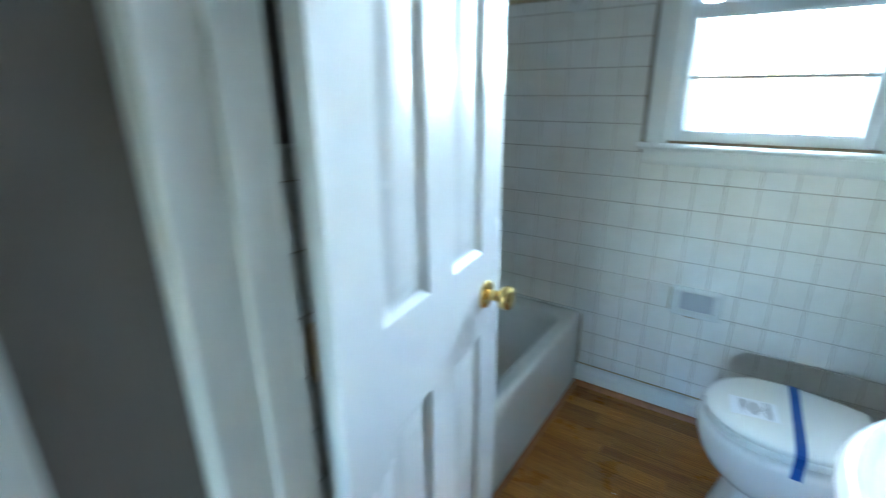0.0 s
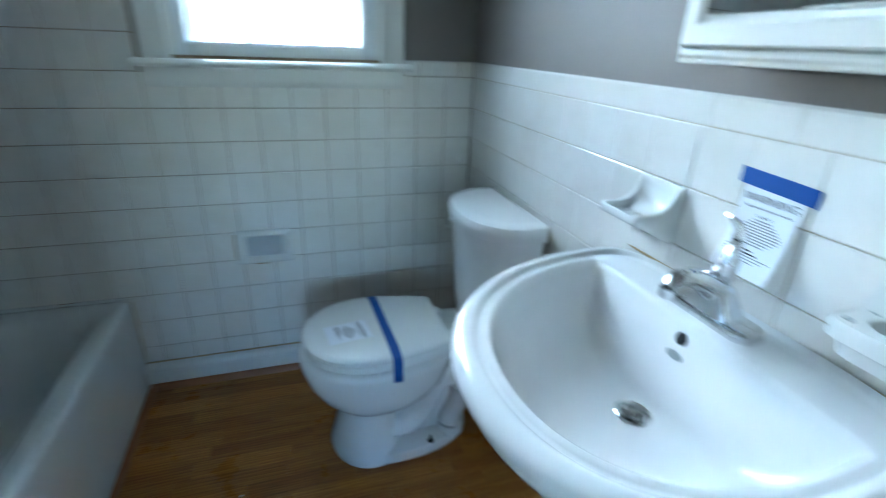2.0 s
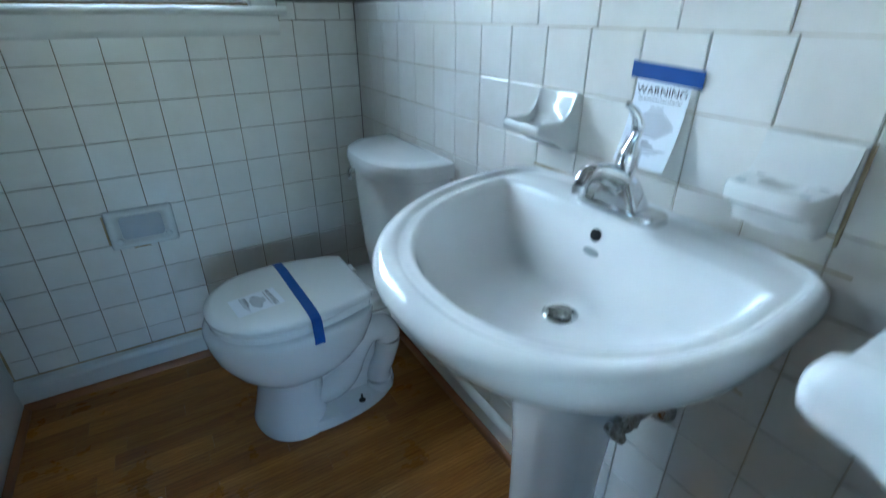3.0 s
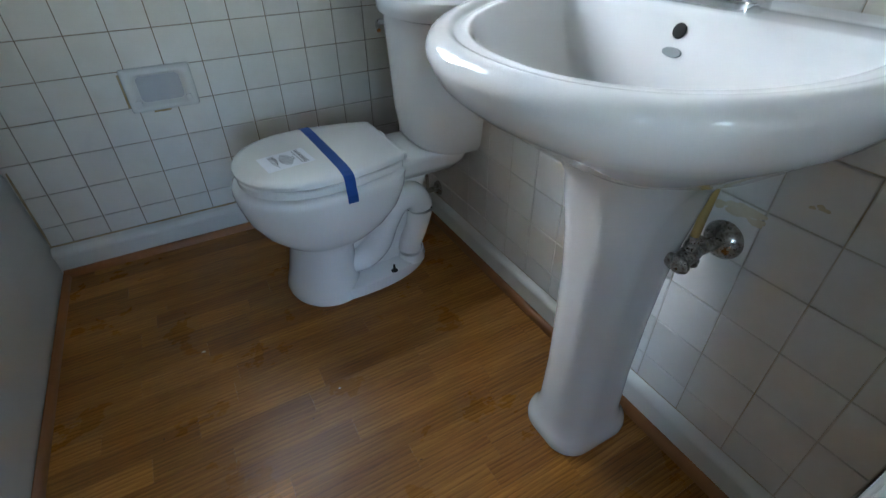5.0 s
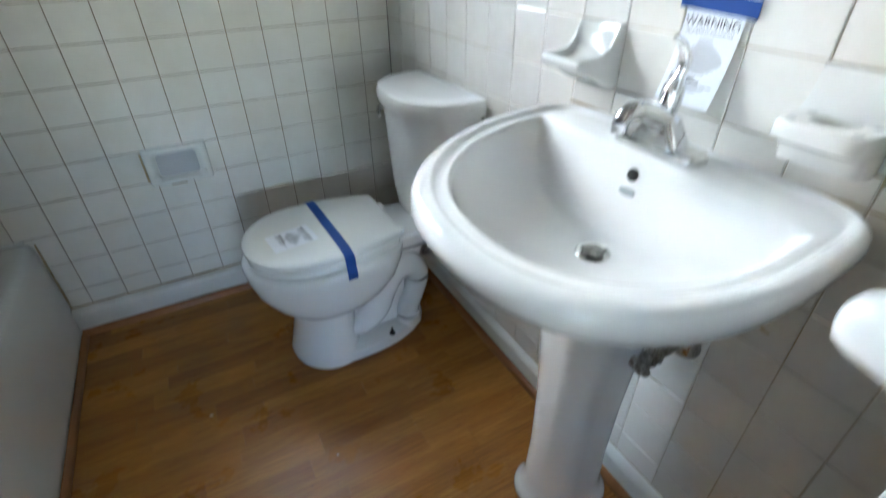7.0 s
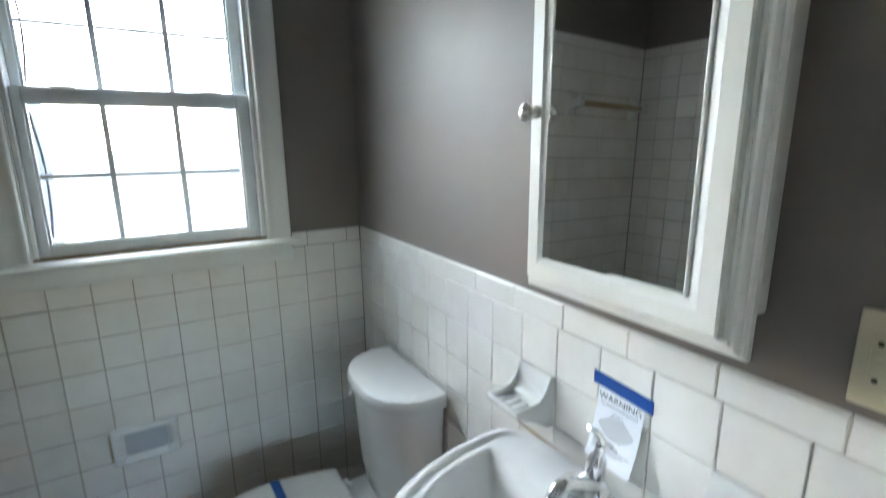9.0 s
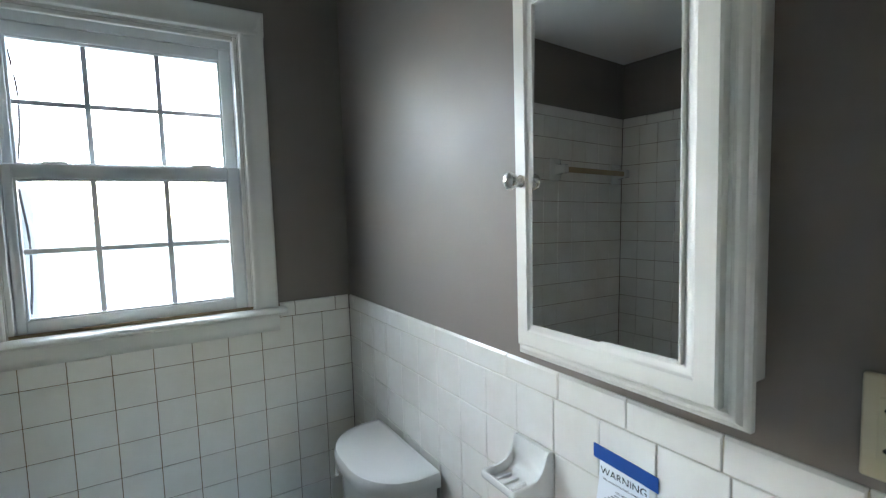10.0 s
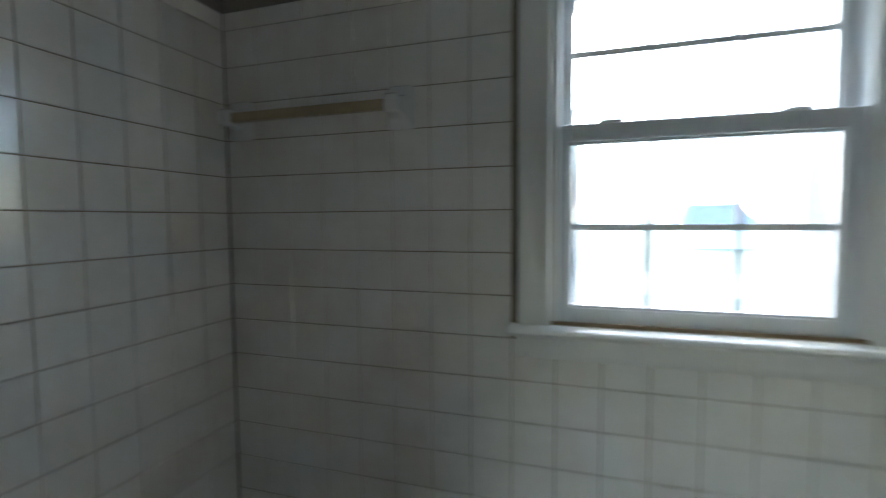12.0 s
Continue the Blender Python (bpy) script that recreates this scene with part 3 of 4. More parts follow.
def build_toilet():
    t = thing("toilet", "white two-piece toilet with closed lid against the tiled wall", "toilet", (-0.40, -0.478, 0))
    bowl = [egg(-0.625, -0.395, 0.148, 0.0, 0.55, p=0.8), egg(-0.627, -0.395, 0.150, 0.012, 0.55, p=0.8), egg(-0.620, -0.40, 0.143, 0.03, 0.55, p=0.8), egg(-0.604, -0.405, 0.127, 0.10, 0.55, p=0.8), egg(-0.594, -0.405, 0.117, 0.165, 0.55, p=0.8),
            egg(-0.596, -0.38, 0.117, 0.183, 0.5), egg(-0.626, -0.34, 0.138, 0.205, 0.48), egg(-0.664, -0.29, 0.166, 0.245, 0.46), egg(-0.691, -0.25, 0.186, 0.295, 0.45), egg(-0.704, -0.23, 0.196, 0.345, 0.44), egg(-0.707, -0.225, 0.199, 0.375, 0.44), egg(-0.704, -0.225, 0.197, 0.389, 0.44), egg(-0.695, -0.235, 0.188, 0.396, 0.44), egg(-0.672, -0.245, 0.17, 0.397, 0.44)]
    part("bowl", loft(bowl), PORCELAIN, t, "", 50)
    foot = [egg(-0.62, -0.150, 0.146, 0.0, 0.42, p=0.9), egg(-0.622, -0.147, 0.148, 0.015, 0.42, p=0.9), egg(-0.616, -0.152, 0.142, 0.034, 0.42, p=0.9), egg(-0.58, -0.175, 0.11, 0.043, 0.42, p=0.9)]
    part("foot", loft(foot), PORCELAIN, t, "", 50)
    web = [rrect(-0.33, -0.478, 0.15, 0.062, 0.03, 0.02), rrect(-0.33, -0.478, 0.14, 0.058, 0.03, 0.15), rrect(-0.30, -0.478, 0.15, 0.058, 0.03, 0.28), rrect(-0.29, -0.478, 0.16, 0.075, 0.03, 0.37)]
    part("web", loft(web), PORCELAIN, t, "", 60)
    for dy in (-0.066, 0.066):
        trap = tube([(-0.44, -0.478 + dy, 0.085), (-0.385, -0.478 + dy, 0.092), (-0.335, -0.478 + dy, 0.130), (-0.305, -0.478 + dy, 0.195), (-0.265, -0.478 + dy, 0.258), (-0.215, -0.478 + dy, 0.268), (-0.184, -0.478 + dy, 0.222), (-0.196, -0.478 + dy, 0.150), (-0.222, -0.478 + dy, 0.090), (-0.222, -0.478 + dy, 0.030)], [0.036, 0.042, 0.043, 0.042, 0.044, 0.046, 0.043, 0.037, 0.038, 0.046], 18, 6, 1.1, (0, 0, 1))
        part("trapway", trap, PORCELAIN, t, "moulded trapway bulging from the side", 70)
    brace = tube([(-0.50, -0.478, 0.15), (-0.43, -0.478, 0.205), (-0.385, -0.478, 0.27), (-0.36, -0.478, 0.345)], [0.035, 0.035, 0.032, 0.03], 16, 6, 3.1, (0, 0, 1))
    part("trapway", brace, PORCELAIN, t, "", 70)
    shelf = [rrect(-0.17, -0.478, 0.13, 0.08, 0.04, 0.33), rrect(-0.165, -0.478, 0.145, 0.105, 0.045, 0.362), rrect(-0.165, -0.478, 0.15, 0.115, 0.05, 0.39), rrect(-0.165, -0.478, 0.147, 0.112, 0.05, 0.400), rrect(-0.165, -0.478, 0.138, 0.104, 0.045, 0.404)]
    part("tank_shelf", loft(shelf), PORCELAIN, t, "", 60)
    tank = [dee(-0.165, -0.022, 0.155, 0.405), dee(-0.178, -0.02, 0.168, 0.425), dee(-0.186, -0.018, 0.176, 0.50), dee(-0.198, -0.015, 0.188, 0.70), dee(-0.20, -0.015, 0.19, 0.762)]
    tk = part("tank", loft(tank), PORCELAIN, t, "", 40)
    lid = [dee(-0.202, -0.012, 0.193, 0.762), dee(-0.214, -0.01, 0.203, 0.767), dee(-0.217, -0.01, 0.206, 0.784), dee(-0.217, -0.01, 0.206, 0.797), dee(-0.212, -0.011, 0.202, 0.809), dee(-0.20, -0.014, 0.192, 0.815), dee(-0.17, -0.03, 0.165, 0.818)]
    part("tank_lid", loft(lid), PORCELAIN, t, "", 40)
    lever = tube([(-0.150, -0.312, 0.722), (-0.176, -0.312, 0.722), (-0.186, -0.322, 0.718), (-0.194, -0.35, 0.708)], [0.009, 0.009, 0.007, 0.006], 12, 5)
    part("flush_lever", lever, CHROME, tk, "chrome flush lever", 50)
    seat = [lid_ring(-0.678, -0.262, 0.176, 0.128, 0.3985), lid_ring(-0.686, -0.258, 0.183, 0.134, 0.403), lid_ring(-0.686, -0.258, 0.183, 0.134, 0.418), lid_ring(-0.680, -0.262, 0.178, 0.130, 0.4225)]
    part("seat", loft(seat), SEATWHITE, t, "", 50)
    lidt = [lid_ring(-0.684, -0.256, 0.180, 0.134, 0.4255), lid_ring(-0.691, -0.252, 0.186, 0.139, 0.430), lid_ring(-0.691, -0.252, 0.186, 0.139, 0.439), lid_ring(-0.685, -0.255, 0.181, 0.136, 0.4455), lid_ring(-0.668, -0.262, 0.168, 0.126, 0.4495), lid_ring(-0.62, -0.29, 0.13, 0.10, 0.4525), lid_ring(-0.56, -0.34, 0.07, 0.06, 0.4545)]
    part("lid", loft(lidt), SEATWHITE, t, "white closed seat lid", 40)
    for dy in (-0.075, 0.075):
        h = part("seat_hinge", box(-0.262, -0.228, -0.478 + dy - 0.022, -0.478 + dy + 0.022, 0.4045, 0.426, 0.006, 3), SEATWHITE, t, "", 40)
    for dy in (-0.122, 0.122):
        b = lathe([(0, 0), (0.011, 0), (0.011, 0.002), (0.0045, 0.0035), (0.0035, 0.024), (0, 0.025)], 14)
        part("floor_bolt", moved(b, Matrix.Translation((-0.309, -0.478 + dy, 0.038))), DARK, t, "dark rusted floor bolt", 35)


build_toilet()

# ---- blue tape and notices on the toilet lid ----
lid_tape = thing("masking_tape", "strip of blue masking tape across the closed toilet lid", "tape", (-0.44, -0.478, 0.455), "blue tape strips")


def ribbon(centre, half, thick=0.0005, axis=(1, 0, 0)):
    """A band along points, its width along axis."""
    a = Vector(axis)
    rings = []
    for i, q in enumerate(centre):
        q = Vector(q)
        d = (Vector(centre[min(i + 1, len(centre) - 1)]) - Vector(centre[max(i - 1, 0)])).normalized()
        n = d.cross(a).normalized() * thick
        rings.append([q - a * half - n, q + a * half - n, q + a * half + n, q - a * half + n])
    return loft(rings)


tape_line = [(-0.452, -0.290, 0.4385), (-0.451, -0.298, 0.4475), (-0.450, -0.315, 0.4512), (-0.448, -0.36, 0.4540), (-0.446, -0.42, 0.4551), (-0.443, -0.50, 0.4553), (-0.440, -0.56, 0.4545), (-0.437, -0.62, 0.4530), (-0.436, -0.645, 0.4498), (-0.435, -0.661, 0.444), (-0.4345, -0.6655, 0.436), (-0.434, -0.6665, 0.425), (-0.4345, -0.6690, 0.405), (-0.435, -0.6765, 0.392), (-0.436, -0.6785, 0.372)]
part("tape", ribbon(tape_line, 0.0142, 0.0006), BLUETAPE, lid_tape)


def notice(name, w, h, m, label, at, curl=0.0, top=0.335):
    """A small printed notice with its text lines; local x across, y up, z off the surface."""
    n = thing(name, label, "notice", at, "printed notices")

    def surf(x, y, off=0.0):
        u = (h / 2 - y) / h
        return m @ Vector((x, y, 0.0006 + off + curl * u ** 2.2))
    steps = 10
    rings = [[surf(-w / 2, h / 2 - h * i / steps), surf(w / 2, h / 2 - h * i / steps), surf(w / 2, h / 2 - h * i / steps, 0.0003), surf(-w / 2, h / 2 - h * i / steps, 0.0003)] for i in range(steps + 1)]
    sheet = part("sheet", loft(rings), PAPER, n)

    def line(x0, x1, y, t, mat, nm="text_line"):
        o = 0.0006
        part(nm, loft([[surf(x0, y - t / 2, o), surf(x1, y - t / 2, o), surf(x1, y - t / 2, o + 0.0002), surf(x0, y - t / 2, o + 0.0002)], [surf(x0, y + t / 2, o), surf(x1, y + t / 2, o), surf(x1, y + t / 2, o + 0.0002), surf(x0, y + t / 2, o + 0.0002)]]), mat, sheet)

    def words(s, size, y):
        u = (h / 2 - y) / h
        lift = Matrix.Translation((0, y - size * 0.35, 0.0013 + curl * u ** 2.2))
        text_mesh(s, size, m @ lift, INK, "lettering", sheet, 0.0001)
    words("WARNING", 0.0185, h * top)
    words("This property has been winterized.", 0.0056, h * (top - 0.085))
    words("DO NOT:", 0.0056, h * (top - 0.165))
    rng = random.Random(5)
    y = h * (top - 0.205)
    for f in (0.30, 0.42, 0.55, 0.66, 0.74, 0.78, 0.70, 0.60, 0.48, 0.34):
        line(-w * f / 2, w * f / 2, y, 0.0019, GREYINK)
        y -= h * 0.027
    for k in range(2):
        y -= h * 0.032
        line(-w * 0.40, w * (0.05 + 0.1 * k), y, 0.0022, INK)
    for k in range(3):
        y -= h * 0.027
        line(-w * 0.42, w * (0.40 - 0.12 * k), y, 0.0015, GREYINK)
    return n


notice("warning_notice", 0.098, 0.128, pose(-0.556, -0.512, 0.4537, 0, 0, -82), "white printed winterizing notice lying on the toilet lid", (-0.55, -0.5, 0.454))

# ---- pedestal sink ----
SY = -1.275


def sink_ring(front, hw, back, z, xm=-0.15, p=0.42, n=64):
    pts = []
    for k in range(n):
        a = 2 * math.pi * (k + 0.5) / n
        c, s = math.cos(a), math.sin(a)
        if c < 0:
            pts.append((xm + (xm - front) * abs(c) ** 0.90 * -1, SY + hw * math.copysign(abs(s) ** 0.90, s), z))
        else:
            pts.append((xm + (back - xm) * abs(c) ** p, SY + hw * math.copysign(abs(s) ** p, s), z))
    drop = 0.020 * min(1.0, max(0.0, (z - 0.765) / 0.09))
    pts = [(x, y + 0.070 * min(0.0, x + 0.06), h - drop * max(0.0, (-0.15 - x) / 0.34)) for x, y, h in pts]
    return pts


def build_sink():
    s = thing("pedestal_sink", "white vitreous china pedestal sink against the tiled wall", "sink", (-0.15, SY, 0))
    rings = [sink_ring(-0.24, 0.085, -0.03, 0.645, p=0.6), sink_ring(-0.262, 0.105, -0.02, 0.684, p=0.6), sink_ring(-0.30, 0.145, -0.012, 0.708, p=0.5), sink_ring(-0.355, 0.195, -0.008, 0.738, p=0.45), sink_ring(-0.415, 0.244, -0.005, 0.783), sink_ring(-0.457, 0.277, -0.004, 0.814), sink_ring(-0.476, 0.290, -0.004, 0.836), sink_ring(-0.484, 0.296, -0.004, 0.855), sink_ring(-0.490, 0.300, -0.004, 0.868),
             sink_ring(-0.490, 0.300, -0.004, 0.878), sink_ring(-0.485, 0.297, -0.004, 0.8865), sink_ring(-0.476, 0.290, -0.004, 0.8915), sink_ring(-0.465, 0.281, -0.005, 0.8925), sink_ring(-0.457, 0.278, -0.006, 0.8905), sink_ring(-0.452, 0.2735, -0.008, 0.886), sink_ring(-0.448, 0.270, -0.012, 0.8835), sink_ring(-0.442, 0.265, -0.03, 0.884, p=0.36),
             sink_ring(-0.434, 0.257, -0.100, 0.8855, -0.15, 0.2), sink_ring(-0.429, 0.252, -0.106, 0.883, -0.152, 0.2), sink_ring(-0.423, 0.246, -0.112, 0.872, -0.155, 0.2), sink_ring(-0.408, 0.230, -0.124, 0.832, -0.165, 0.22), sink_ring(-0.380, 0.202, -0.136, 0.792, -0.18, 0.3), sink_ring(-0.325, 0.155, -0.150, 0.762, -0.19, 0.5), sink_ring(-0.265, 0.09, -0.160, 0.748, -0.200, 0.8), sink_ring(-0.222, 0.028, -0.178, 0.7445, -0.199, 1.0)]
    part("basin", loft(rings), PORCELAIN, s, "", 60)

    def ped(hx, hy, z, r=0.06, cx=-0.145):
        return rrect(cx, SY - 0.008, hx, hy, min(r, hx, hy) * 0.98, z, 10)
    col = [ped(0.105, 0.086, 0.0), ped(0.106, 0.087, 0.012), ped(0.104, 0.085, 0.024), ped(0.098, 0.080, 0.033), ped(0.092, 0.075, 0.048), ped(0.088, 0.072, 0.08), ped(0.086, 0.070, 0.2), ped(0.087, 0.072, 0.35), ped(0.090, 0.076, 0.46), ped(0.094, 0.081, 0.54), ped(0.100, 0.089, 0.60), ped(0.109, 0.101, 0.65, 0.08), ped(0.122, 0.124, 0.69, 0.09), ped(0.135, 0.15, 0.715, 0.1)]
    part("pedestal", loft(col), PORCELAIN, s, "", 60)
    dr = part("drain", moved(lathe([(0, 0.0), (0.027, 0), (0.029, 0.002), (0.026, 0.004), (0.022, 0.003), (0.021, 0.001), (0.017, 0.001)], 26), Matrix.Translation((-0.197, SY - 0.014, 0.7442))), CHROME, s, "chrome drain ring", 35)
    part("stopper", moved(lathe([(0, 0.001), (0.017, 0.001), (0.0185, 0.005), (0.017, 0.008), (0.008, 0.010), (0, 0.0105)], 24), Matrix.Translation((-0.197, SY - 0.014, 0.7442))), STOPPER, dr, "dark chrome pop-up stopper", 35)
    tilt = Matrix.Translation((-0.1165, SY + 0.006, 0.857)) @ Matrix.Rotation(radians(-76), 4, "Y")
    # A solid disc, coloured black for the shade inside the overflow.
    part("overflow_hole", moved(lathe([(0, 0.003), (0.008, 0.003), (0.0105, 0.0015), (0.0105, -0.006), (0, -0.006)], 20), tilt), DARK, s, "black disc for the overflow hole, its shade put into the colour", 35)
    badge = moved(lathe([(0, 0.003), (0.015, 0.003), (0.016, 0.0015), (0.016, -0.004), (0, -0.004)], 24), Matrix.Translation((-0.1245, SY + 0.004, 0.830)) @ Matrix.Rotation(radians(-74), 4, "Y") @ Matrix.Diagonal((0.42, 1, 1, 1)))
    part("badge", badge, BADGE_HOLE_GREY, s, "small oval grey badge", 35)


build_sink()


def build_faucet():
    fx, fy, fz = -0.060, SY + 0.014, 0.8845
    f = thing("faucet", "chrome single-lever faucet on the sink deck", "faucet", (fx, fy, fz))
    base = [rrect(fx, fy, 0.029, 0.080, 0.022, fz), rrect(fx, fy, 0.0295, 0.0805, 0.022, fz + 0.002), rrect(fx, fy, 0.0285, 0.0795, 0.021, fz + 0.013), rrect(fx, fy, 0.026, 0.077, 0.019, fz + 0.0155), rrect(fx, fy, 0.020, 0.070, 0.016, fz + 0.017)]
    body = [rrect(fx - 0.001, fy, 0.025, 0.046, 0.012, fz + 0.012), rrect(fx - 0.002, fy, 0.0235, 0.040, 0.012, fz + 0.024), rrect(fx - 0.004, fy, 0.0205, 0.026, 0.012, fz + 0.050), rrect(fx - 0.004, fy, 0.018, 0.021, 0.012, fz + 0.058), rrect(fx - 0.003, fy, 0.012, 0.014, 0.0115, fz + 0.062)]
    part("body", loft(body), CHROME, f, "", 35)
    part("base", loft(base), CHROME, f, "", 35)
    part("spout", tube([(fx + 0.002, fy, fz + 0.040), (fx - 0.03, fy, fz + 0.064), (fx - 0.062, fy, fz + 0.077), (fx - 0.086, fy, fz + 0.077), (fx - 0.101, fy, fz + 0.064)], [0.023, 0.019, 0.0155, 0.0138, 0.0125], 18, 6), CHROME, f, "", 60)
    part("aerator", moved(lathe([(0, 0), (0.0115, 0), (0.0125, 0.002), (0.0125, 0.014), (0.010, 0.016), (0, 0.016)], 18), Matrix.Translation((fx - 0.100, fy, fz + 0.050))), CHROME, f, "", 35)
    part("collar", moved(lathe([(0, 0), (0.0125, 0), (0.0125, 0.006), (0.016, 0.009), (0.016, 0.013), (0, 0.014)], 22), Matrix.Translation((fx - 0.003, fy, fz + 0.056))), CHROME, f, "", 35)
    part("lever_hub", tube([(fx - 0.003, fy, fz + 0.064), (fx - 0.004, fy - 0.001, fz + 0.070), (fx - 0.006, fy - 0.004, fz + 0.086), (fx - 0.008, fy - 0.007, fz + 0.104), (fx - 0.010, fy - 0.009, fz + 0.113)], [0.012, 0.0165, 0.0175, 0.0165, 0.011], 20, 6), CHROME, f, "", 50)
    part("lever", tube([(fx - 0.009, fy - 0.008, fz + 0.104), (fx - 0.008, fy - 0.011, fz + 0.124), (fx - 0.007, fy - 0.012, fz + 0.144), (fx - 0.016, fy - 0.010, fz + 0.162), (fx - 0.032, fy - 0.006, fz + 0.175)], [0.013, 0.0085, 0.0075, 0.006, 0.0028], 16, 6, 1.5), CHROME, f, "curved chrome lever blade", 60)


build_faucet()


def build_stop_valve():
    v = thing("shutoff_valve", "dull chrome shutoff valve with escutcheon under the sink", "valve", (-0.0, -1.375, 0.535))
    esc = moved(lathe([(0, 0), (0.036, 0), (0.036, 0.003), (0.03, 0.012), (0.018, 0.018), (0.012, 0.02), (0, 0.02)], 28), Matrix.Translation((0, -1.378, 0.528)) @ Matrix.Rotation(radians(-90), 4, "Y"))
    part("escutcheon", esc, DULLCHROME, v, "", 40)
    part("stub_pipe", tube([(-0.012, -1.378, 0.528), (-0.05, -1.378, 0.528), (-0.088, -1.378, 0.528)], 0.0105, 14, 3), DULLCHROME, v, "", 60)
    part("valve_body", tube([(-0.075, -1.378, 0.528), (-0.095, -1.378, 0.528), (-0.118, -1.380, 0.526)], [0.013, 0.017, 0.012], 16, 5), DULLCHROME, v, "", 50)
    part("outlet_nut", moved(lathe([(0, 0), (0.011, 0), (0.011, 0.016), (0.008, 0.018), (0.008, 0.03), (0, 0.03)], 6), Matrix.Translation((-0.094, -1.378, 0.538))), DULLCHROME, v, "", 30)
    hnd = moved(lathe([(0, 0), (0.012, 0), (0.024, 0.004), (0.025, 0.010), (0.018, 0.014), (0, 0.015)], 20), Matrix.Translation((-0.116, -1.380, 0.525)) @ Matrix.Rotation(radians(-90), 4, "Y") @ Matrix.Diagonal((0.62, 1, 1, 1)))
    part("handle", hnd, DULLCHROME, v, "oval valve handle", 40)
    part("supply_hose", tube([(-0.094, -1.378, 0.562), (-0.089, -1.377, 0.60), (-0.070, -1.370, 0.64), (-0.055, -1.362, 0.68), (-0.052, -1.355, 0.76)], 0.0072, 14, 6), HOSE, v, "yellowed supply hose", 60)


build_stop_valve()
sink_pipe = thing("drain_pipe", "white plastic pipe beside the sink pedestal", "pipe", (-0.03, -1.352, 0.45))
part("pipe", tube([(-0.03, -1.318, 0.74), (-0.03, -1.320, 0.6), (-0.03, -1.322, 0.50)], 0.011, 14, 3), PVC, sink_pipe, "", 60)
part("coupling", tube([(-0.03, -1.353, 0.525), (-0.03, -1.354, 0.5), (-0.03, -1.354, 0.47)], 0.0135, 14, 3), DULLCHROME, sink_pipe, "", 60)

tv = thing("shutoff_valve", "small dull shutoff valve behind the toilet", "valve", (0, -0.335, 0.12))
part("escutcheon", moved(lathe([(0, 0), (0.028, 0), (0.024, 0.009), (0.011, 0.013), (0, 0.013)], 22), Matrix.Translation((0, -0.34, 0.135)) @ Matrix.Rotation(radians(-90), 4, "Y")), DULLCHROME, tv, "", 40)
part("valve_body", tube([(-0.01, -0.34, 0.135), (-0.04, -0.34, 0.135), (-0.062, -0.34, 0.135)], [0.009, 0.012, 0.009], 12, 3), DULLCHROME, tv, "", 50)
part("supply_hose", tube([(-0.045, -0.34, 0.14), (-0.05, -0.34, 0.22), (-0.07, -0.36, 0.32), (-0.09, -0.38, 0.41)], 0.006, 10, 5), DULLCHROME, tv, "", 60)

# ---- wall fixtures of white ceramic ----


def soap_dish():
    y0, y1 = -1.093, -0.987
    s = thing("soap_dish", "white ceramic wall soap dish above the sink", "soap dish", (0, -1.04, 0.95))
    outer = [(0.002, 0.936), (-0.012, 0.936), (-0.030, 0.944), (-0.056, 0.959), (-0.080, 0.969), (-0.094, 0.975), (-0.098, 0.981), (-0.098, 0.990), (-0.094, 0.994), (-0.086, 0.995), (-0.056, 0.994), (-0.038, 0.998), (-0.025, 1.010), (-0.016, 1.028), (-0.012, 1.040), (-0.008, 1.045), (0.002, 1.045)]
    inner = outer[:8] + [(-0.095, 0.9925), (-0.090, 0.991), (-0.083, 0.981), (-0.042, 0.980), (-0.026, 0.990), (-0.016, 1.008), (-0.012, 1.030), (-0.008, 1.045), (0.002, 1.045)]
    rings = []
    for y, prof, inset in ((y0, outer, 0.003), (y0 + 0.003, outer, 0.0), (y0 + 0.008, outer, 0.0), (y0 + 0.013, inner, 0.0), (y1 - 0.013, inner, 0.0), (y1 - 0.008, outer, 0.0), (y1 - 0.003, outer, 0.0), (y1, outer, 0.003)):
        rings.append([(min(d + inset, 0.002), y, z + (inset if z < 0.98 else -inset)) for d, z in prof])
    part("body", loft(rings), CERAMIC, s, "", 50)
    for y in (-1.062, -1.04, -1.018):
        part("ridge", box(-0.080, -0.044, y - 0.003, y + 0.003, 0.977, 0.9845, 0.002), CERAMIC, s, "", 40)


soap_dish()


